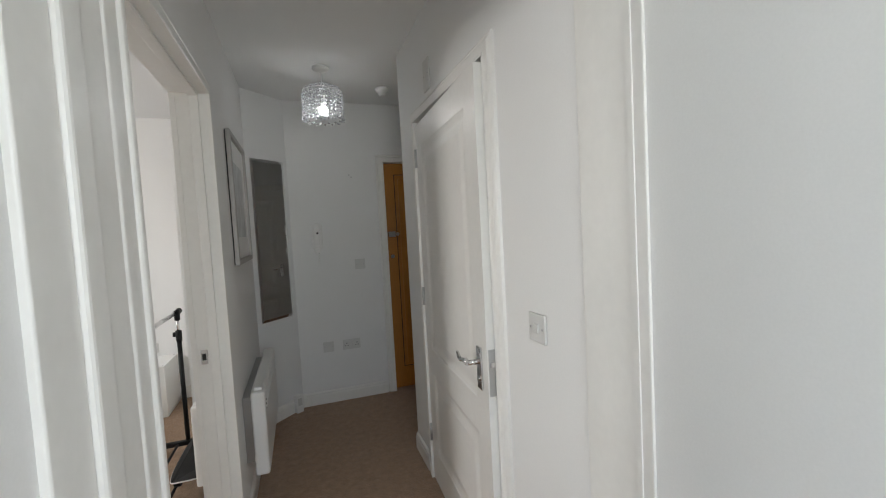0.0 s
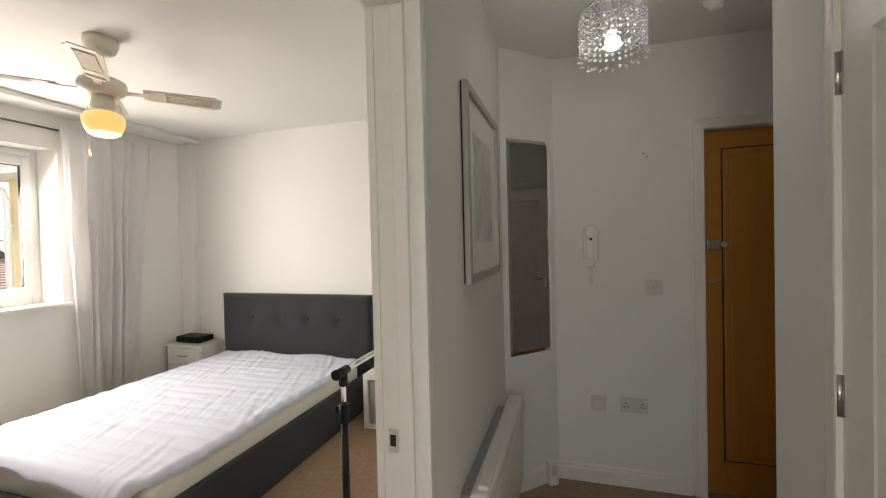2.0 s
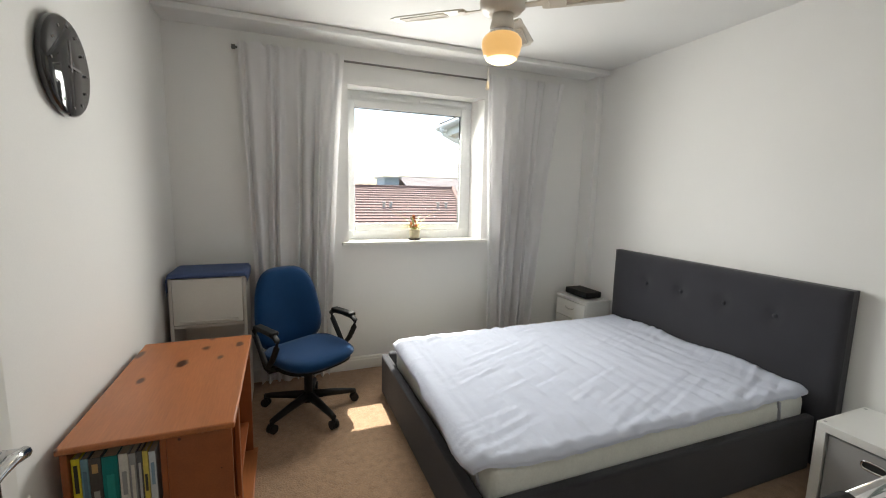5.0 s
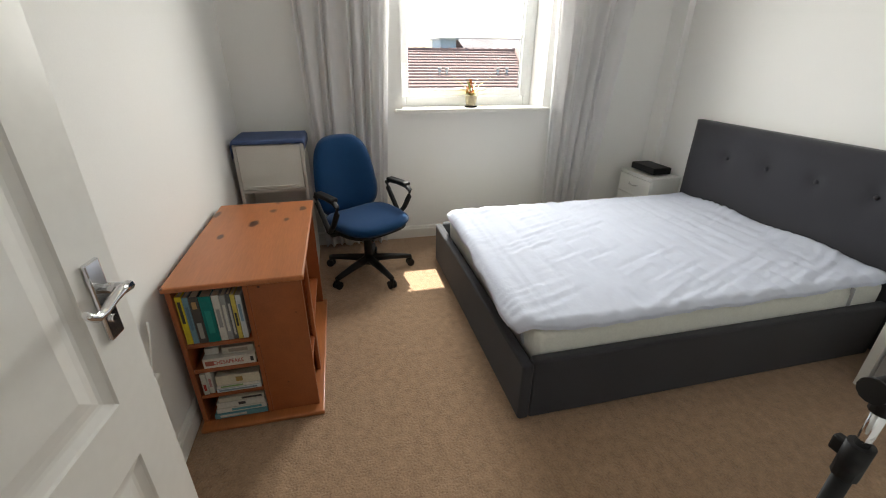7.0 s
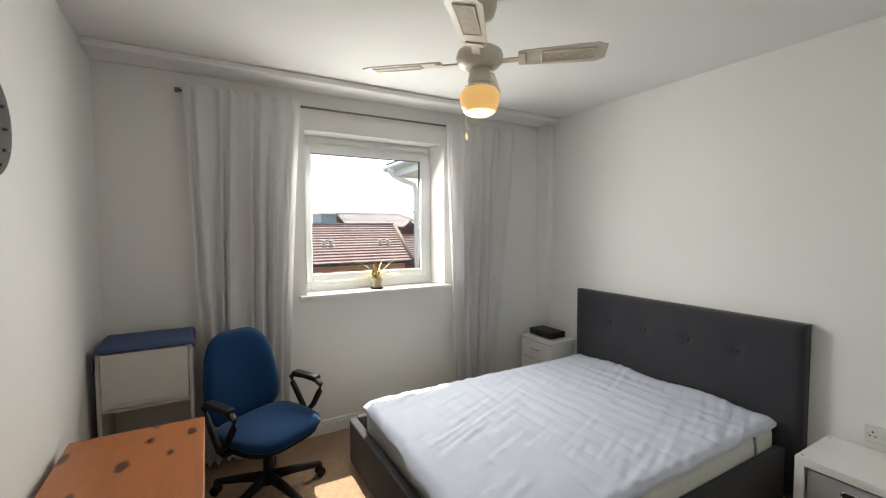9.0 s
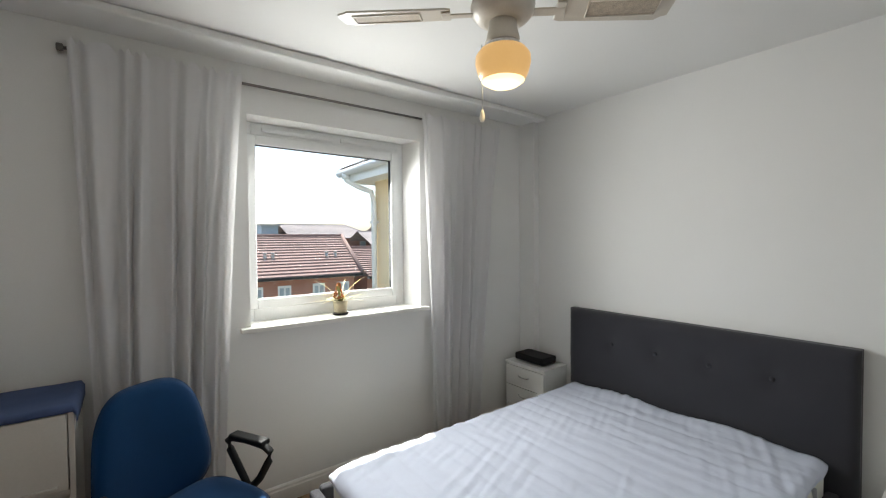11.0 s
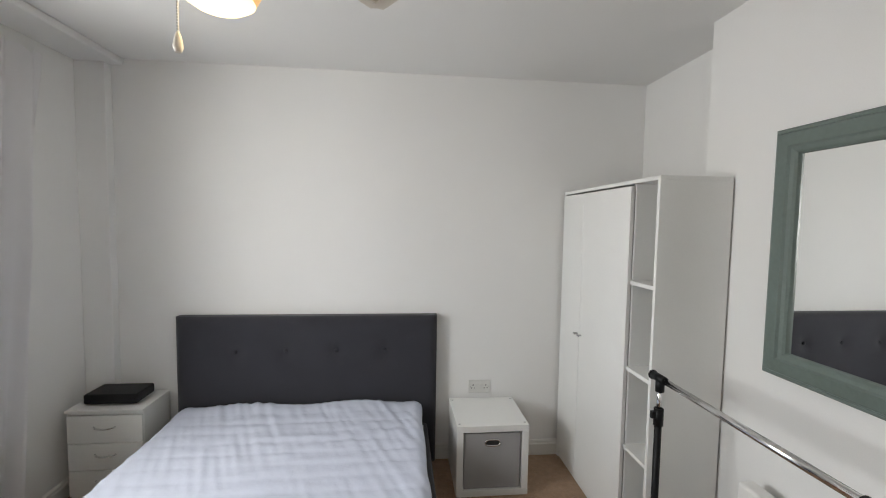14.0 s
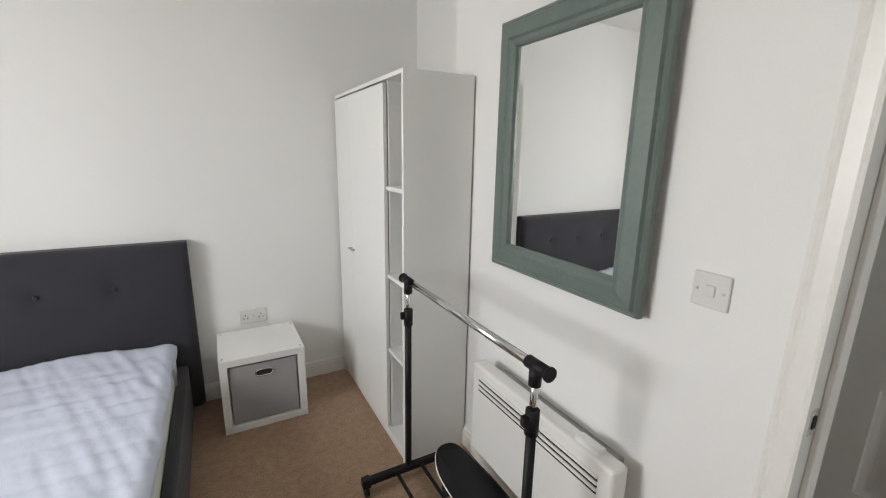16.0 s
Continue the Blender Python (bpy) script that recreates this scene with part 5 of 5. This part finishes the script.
for k in range(90):
    f = rnd.random()
    a = rnd.uniform(0, 6.28)
    r = 0.027 * (1 - f) + 0.005
    bmesh.ops.create_icosphere(bm, subdivisions=1, radius=rnd.uniform(0.005, 0.009), matrix=pose(PX - 0.0 + r * math.cos(a), PY - 0.012 + r * math.sin(a), PZ + 0.105 + 0.095 * f, 30, 40, k) @ Matrix.Diagonal((0.7, 0.7, 1.5, 1)))
add_rod(bm, (PX, PY, PZ + 0.07), (PX, PY - 0.012, PZ + 0.12), 0.004)
mesh_of("flower", bm, FLOWER, pt)

# ---- hall things ----
pf = thing("picture_frame", XH, 4.2, 1.26, label="pale framed print in a silver-grey frame", category="picture")
QY0, QY1, QZ0, QZ1 = 3.825, 4.465, 1.283, 2.003
for a in ((QY0, QY0 + 0.03, QZ0, QZ1), (QY1 - 0.03, QY1, QZ0, QZ1), (QY0 + 0.03, QY1 - 0.03, QZ0, QZ0 + 0.03), (QY0 + 0.03, QY1 - 0.03, QZ1 - 0.03, QZ1)):
    box("frame_bar", XH + 0.006, XH + 0.028, *a, GREYFRAME, pf, 0.003, 1)
box("mount", XH + 0.004, XH + 0.012, QY0 + 0.028, QY1 - 0.028, QZ0 + 0.028, QZ1 - 0.028, PLASTIC, pf)
box("print", XH + 0.012, XH + 0.0135, QY0 + 0.14, QY1 - 0.14, QZ0 + 0.15, QZ1 - 0.15, ARTP, pf)
box("backing", XH + 0.001, XH + 0.006, QY0 + 0.004, QY1 - 0.004, QZ0 + 0.004, QZ1 - 0.004, DARK, pf)

hm = thing("hall_mirror", -0.902, 4.848, 0.79, 45, label="tall narrow mirror with bright bare edges", category="mirror", local=True)
bm = bmesh.new()
L_, H0, H1 = 0.155, -0.01, 1.215
v0 = [bm.verts.new((x, -0.002, z)) for x, z in ((-L_, H0), (L_, H0), (L_, H1), (-L_, H1))]
v1 = [bm.verts.new((x, -0.005, z)) for x, z in ((-L_, H0), (L_, H0), (L_, H1), (-L_, H1))]
v2 = [bm.verts.new((x, -0.009, z)) for x, z in ((-L_ + 0.02, H0 + 0.02), (L_ - 0.02, H0 + 0.02), (L_ - 0.02, H1 - 0.02), (-L_ + 0.02, H1 - 0.02))]
bm.faces.new(v0)
bm.faces.new(v2)
for a, b in ((v0, v1), (v1, v2)):
    for i in range(4):
        j = (i + 1) % 4
        bm.faces.new((a[i], a[j], b[j], b[i]))
mesh_of("glass", bm, MIRROR, hm)

ic = thing("intercom", -0.565, 4.985, 1.28, label="white door intercom handset on the wall", category="intercom")
bm = bmesh.new()
add_box(bm, -0.605, -0.525, 4.95, 4.985, 1.30, 1.50, 0.008, 3)
mesh_of("body", bm, PLASTIC, ic)
bm = bmesh.new()
add_box(bm, -0.595, -0.545, 4.92, 4.95, 1.44, 1.51, 0.010, 3)
add_box(bm, -0.592, -0.548, 4.93, 4.95, 1.31, 1.45, 0.008, 3)
add_box(bm, -0.595, -0.545, 4.92, 4.95, 1.27, 1.32, 0.010, 3)
mesh_of("handset", bm, PLASTIC, ic)
rod("button", (-0.565, 4.929, 1.43), (-0.565, 4.927, 1.43), 0.008, BLACKP, ic)
tube("cord", [(-0.565 + 0.008 * math.sin(k * 1.2), 4.96 + 0.006 * math.cos(k * 1.2), 1.27 - 0.004 * k) for k in range(28)], 0.003, PLASTIC, ic, 5)

wall_plate("door_chime", pose(XC, 3.374, 2.175, 0, 0, -90), 0.09, 0.15, "white rectangular chime box on the wall", (), category="chime")
af = thing("air_freshener", -0.80, 4.895, 0.0, 30, label="small white sensor box standing on the carpet", category="sensor", local=True)
box("body", -0.03, 0.03, -0.022, 0.022, 0.0, 0.145, PLASTIC, af, 0.008, 3)
box("front", -0.018, 0.018, -0.0235, -0.0215, 0.06, 0.12, CABGREY, af, 0.0008, 1)
sd = thing("smoke_alarm", -0.035, 4.57, HC, label="white smoke alarm on the hall ceiling", category="smoke alarm")
lathe("body", [(0.05, HC), (0.052, HC - 0.012), (0.045, HC - 0.03), (0.030, HC - 0.034), (0.030, HC - 0.052), (0.01, HC - 0.056)], (-0.035, 4.57, 0), PLASTIC, sd)

for hx, hz in ((-0.275, 1.905), (-0.258, 1.885)):
    tagged(rod("screw_hole", (hx, 4.986, hz), (hx, 4.9835, hz), 0.004, DARK, n=8), "small dark screw hole in white plaster", "screw hole")

# crystal pendant
LX, LY = -0.50, 4.24
pn = thing("pendant_lamp", LX, LY, HC, label="lit pendant with a shade of clear crystal drops", category="pendant lamp")
lathe("ceiling_rose", [(0.055, HC), (0.055, HC - 0.012), (0.035, HC - 0.026), (0.01, HC - 0.03)], (LX, LY, 0), PLASTIC, pn)
rod("cord", (LX, LY, HC - 0.02), (LX, LY, 2.30), 0.003, PLASTIC, pn)
lathe("lamp_holder", [(0.018, 2.32), (0.018, 2.27)], (LX, LY, 0), PLASTIC, pn)
bm = bmesh.new()
bmesh.ops.create_uvsphere(bm, u_segments=20, v_segments=14, radius=0.030, matrix=pose(LX, LY, 2.225))
mesh_of("bulb", bm, BULB, pn, True)
bm = bmesh.new()
for z, r in ((2.385, 0.06), (2.345, 0.122)):
    add_tube(bm, [(LX + r * math.cos(2 * math.pi * k / 32), LY + r * math.sin(2 * math.pi * k / 32), z) for k in range(33)], 0.003, 6)
mesh_of("shade_ring", bm, CHROME, pn)
bm = bmesh.new()
for s in range(30):
    a = 2 * math.pi * s / 30
    for i in range(9):
        if i == 0:
            r, z = 0.075, 2.372
        elif i == 1:
            r, z = 0.108, 2.358
        else:
            r, z = 0.124, 2.345 - 0.023 * (i - 1)
        long_ = i == 8
        bmesh.ops.create_icosphere(bm, subdivisions=1, radius=0.0088, matrix=pose(LX + r * math.cos(a), LY + r * math.sin(a), z - (0.012 if long_ else 0) - (0.01 * (s % 2) if long_ else 0), 17 * s, 11 * i, 31 * s) @ Matrix.Diagonal((0.9, 0.9, 2.0 if long_ else 1.1, 1)))
tagged(mesh_of("crystal_drops", bm, CRYSTAL, pn), "clear acrylic crystal drops", kind="stuff")
sd2 = thing("smoke_alarm", -0.42, 2.55, HC, label="white smoke alarm on the hall ceiling", category="smoke alarm")
lathe("body", [(0.05, HC), (0.052, HC - 0.012), (0.045, HC - 0.03), (0.030, HC - 0.034), (0.01, HC - 0.038)], (-0.42, 2.55, 0), PLASTIC, sd2)

# ---- outside ----
structure(box("ground", -900, 900, -900, 900, -5.8, -5.45, GRASS), "distant ground with grass and tarmac")


def house(name, xe, xr, y0, y1, eave, ridge, hip, label, windows=(), tiles=None):
    """A brick terrace: front wall at xe facing +x, ridge at xr, hipped at its y1 end; tile courses step down the slope."""
    h = thing(name, (xe + 2 * xr - xe) / 2, (y0 + y1) / 2, -5.45, label=label, category="house", group="houses across the road")
    xb = 2 * xr - xe
    box("wall", xb + 0.3, xe - 0.3, y0, y1 - 0.3, -5.45, eave, BRICK, h)
    bm = bmesh.new()
    n = 15
    for i in range(n):
        f0, f1 = i / n, (i + 1) / n
        for xs in (xe, xb):
            xa, xc = xs + (xr - xs) * f0, xs + (xr - xs) * f1
            za, zc = eave + (ridge - eave) * f0, eave + (ridge - eave) * f1
            ya, yc = y1 - hip * f0, y1 - hip * f1
            p = [(xa, y0, za + 0.06), (xa, ya, za + 0.06), (xc, yc, zc + 0.0), (xc, y0, zc + 0.0), (xa, y0, za - 0.02), (xa, ya, za - 0.02)]
            v = [bm.verts.new(q) for q in p]
            bm.faces.new((v[0], v[1], v[2], v[3]))
            bm.faces.new((v[0], v[1], v[5], v[4]))
        if hip:
            xa, xb_, xc, xd = xe + (xr - xe) * f0, xb + (xr - xb) * f0, xe + (xr - xe) * f1, xb + (xr - xb) * f1
            za, zc = eave + (ridge - eave) * f0, eave + (ridge - eave) * f1
            v = [bm.verts.new(q) for q in ((xa, y1 - hip * f0, za + 0.06), (xb_, y1 - hip * f0, za + 0.06), (xd, y1 - hip * f1, zc), (xc, y1 - hip * f1, zc))]
            bm.faces.new(v)
    mesh_of("roof", bm, tiles or ROOF, h)
    bm = bmesh.new()
    add_box(bm, xr - 0.12, xr + 0.12, y0, y1 - hip, ridge - 0.02, ridge + 0.10, 0.03, 2)
    k = 0
    while y0 + 0.45 * k < y1 - hip:
        add_box(bm, xr - 0.13, xr + 0.13, y0 + 0.45 * k, y0 + 0.45 * k + 0.07, ridge - 0.02, ridge + 0.125)
        k += 1
    if hip:
        add_rod(bm, (xe + 0.02, y1, eave + 0.05), (xr, y1 - hip, ridge + 0.06), 0.10, n=8)
    mesh_of("ridge_tiles", bm, tiles or ROOF, h)
    box("gutter", xe - 0.05, xe + 0.07, y0, y1, eave - 0.1, eave + 0.02, DARK, h)
    box("fascia", xe - 0.28, xe - 0.06, y0, y1, eave - 0.12, eave - 0.01, UPVC, h)
    for wy, wz, ww, wh in windows:
        w = box("window", xe - 0.34, xe - 0.27, wy, wy + ww, wz, wz + wh, UPVC, h)
        for k in range(2):
            box("window_glass", xe - 0.272, xe - 0.262, wy + 0.08 + k * (ww - 0.08) / 2, wy + (k + 1) * (ww - 0.08) / 2, wz + 0.1, wz + wh - 0.1, BLUEGREY, w)
    return h


NEAR_WIN = tuple((y, -1.24, 0.56, 0.78) for y in (5.3, 6.8, 7.95, 9.46, 10.62)) + tuple((y, -4.4, 0.75, 1.1) for y in (5.3, 7.95, 10.3))
h1 = house("terrace_house", -20.0, -24.6, -14.0, 11.75, -0.10, 1.70, -0.95, "red brick terrace with brown tiled roof", NEAR_WIN)
for y in (7.85, 8.2, 10.75, 11.2):
    bm = bmesh.new()
    add_rod(bm, (-21.9, y, 0.60), (-21.9, y, 0.86), 0.07)
    add_rod(bm, (-21.9, y, 0.86), (-21.9, y, 0.93), 0.10)
    mesh_of("roof_vent", bm, STONE, h1)
house("terrace_house", -21.5, -26.0, 12.9, 40.0, -0.45, 0.98, 0, "red brick terrace with brown tiled roof", tuple((y, -1.75, 0.7, 0.9) for y in (13.4, 15.6, 18.0, 20.4)))
house("terrace_house", -52.0, -57.0, 29.0, 44.0, 0.5, 2.6, 3.0, "distant brick terrace with tiled roof", tuple((y, -1.0, 1.0, 1.2) for y in (31, 34, 37, 40)), ROOFFAR)
house("terrace_house", -60.0, -66.0, 20.6, 34.0, 1.7, 3.80, 3.0, "distant brick terrace with tiled roof", tuple((y, 0.0, 1.0, 1.2) for y in (22, 25, 28, 31)), ROOFFAR)
house("terrace_house", -60.0, -66.0, -18.0, 15.6, 0.9, 2.9, 3.0, "distant brick terrace with tiled roof", (), ROOFFAR)
house("terrace_house", -64.0, -70.0, 38.0, 60.0, 1.6, 3.7, 3.0, "distant brick terrace with tiled roof", (), ROOFFAR)
fb2 = thing("flat_block", -62.0, 17.6, -5.45, label="distant pale block with a blue-grey top storey", category="building")
box("body", -66, -60, 16.2, 19.3, -5.45, 2.3, STONE, fb2)
box("top_storey", -65.5, -60.2, 16.9, 19.0, 2.3, 3.4, BLUEGREY, fb2)
box("roof", -66, -59.8, 16.6, 19.3, 3.4, 3.6, STONE, fb2)

wg = thing("render_wing", -6.2, 6.5, -5.45, label="cream-yellow rendered wing with white gutter and fascia", category="building")
box("wall", -7.62, -4.76, 5.95, 12.0, -5.45, 2.38, RENDERY, wg)
box("soffit", -7.86, -4.76, 5.63, 12.0, 2.381, 2.41, UPVC, wg)
box("fascia", -7.89, -4.76, 5.60, 5.63, 2.36, 2.56, UPVC, wg)
box("fascia_end", -7.89, -7.86, 5.631, 12.0, 2.36, 2.56, UPVC, wg)
bm = bmesh.new()
add_tube(bm, [(-8.02, 5.545, 2.51), (-4.78, 5.545, 2.53)], 0.055, 10)
add_tube(bm, [(-7.945, 5.50, 2.51), (-7.945, 12.0, 2.53)], 0.055, 10)
mesh_of("gutter", bm, UPVC, wg)
bm = bmesh.new()
add_tube(bm, [(-7.78, 5.55, 2.50), (-7.78, 5.56, 2.39), (-7.72, 5.72, 2.30), (-7.58, 5.86, 2.22), (-7.57, 5.895, 2.08), (-7.57, 5.895, -5.4)], 0.040, 10)
add_tube(bm, [(-7.78, 5.55, 2.50), (-7.78, 5.55, 2.41)], 0.058, 10)
for z in (1.75, 0.2):
    add_box(bm, -7.63, -7.51, 5.85, 5.95, z, z + 0.04)
mesh_of("downpipe", bm, UPVC, wg)
bm = bmesh.new()
v = [bm.verts.new(p) for p in ((-7.97, 5.52, 2.575), (-4.76, 5.52, 2.575), (-4.76, 9.0, 4.2), (-7.97, 9.0, 4.2), (-7.97, 12.4, 2.575), (-4.76, 12.4, 2.575))]
bm.faces.new((v[0], v[1], v[2], v[3]))
bm.faces.new((v[3], v[2], v[5], v[4]))
bm.faces.new((v[0], v[3], v[4]))
mesh_of("roof", bm, DARK, wg)
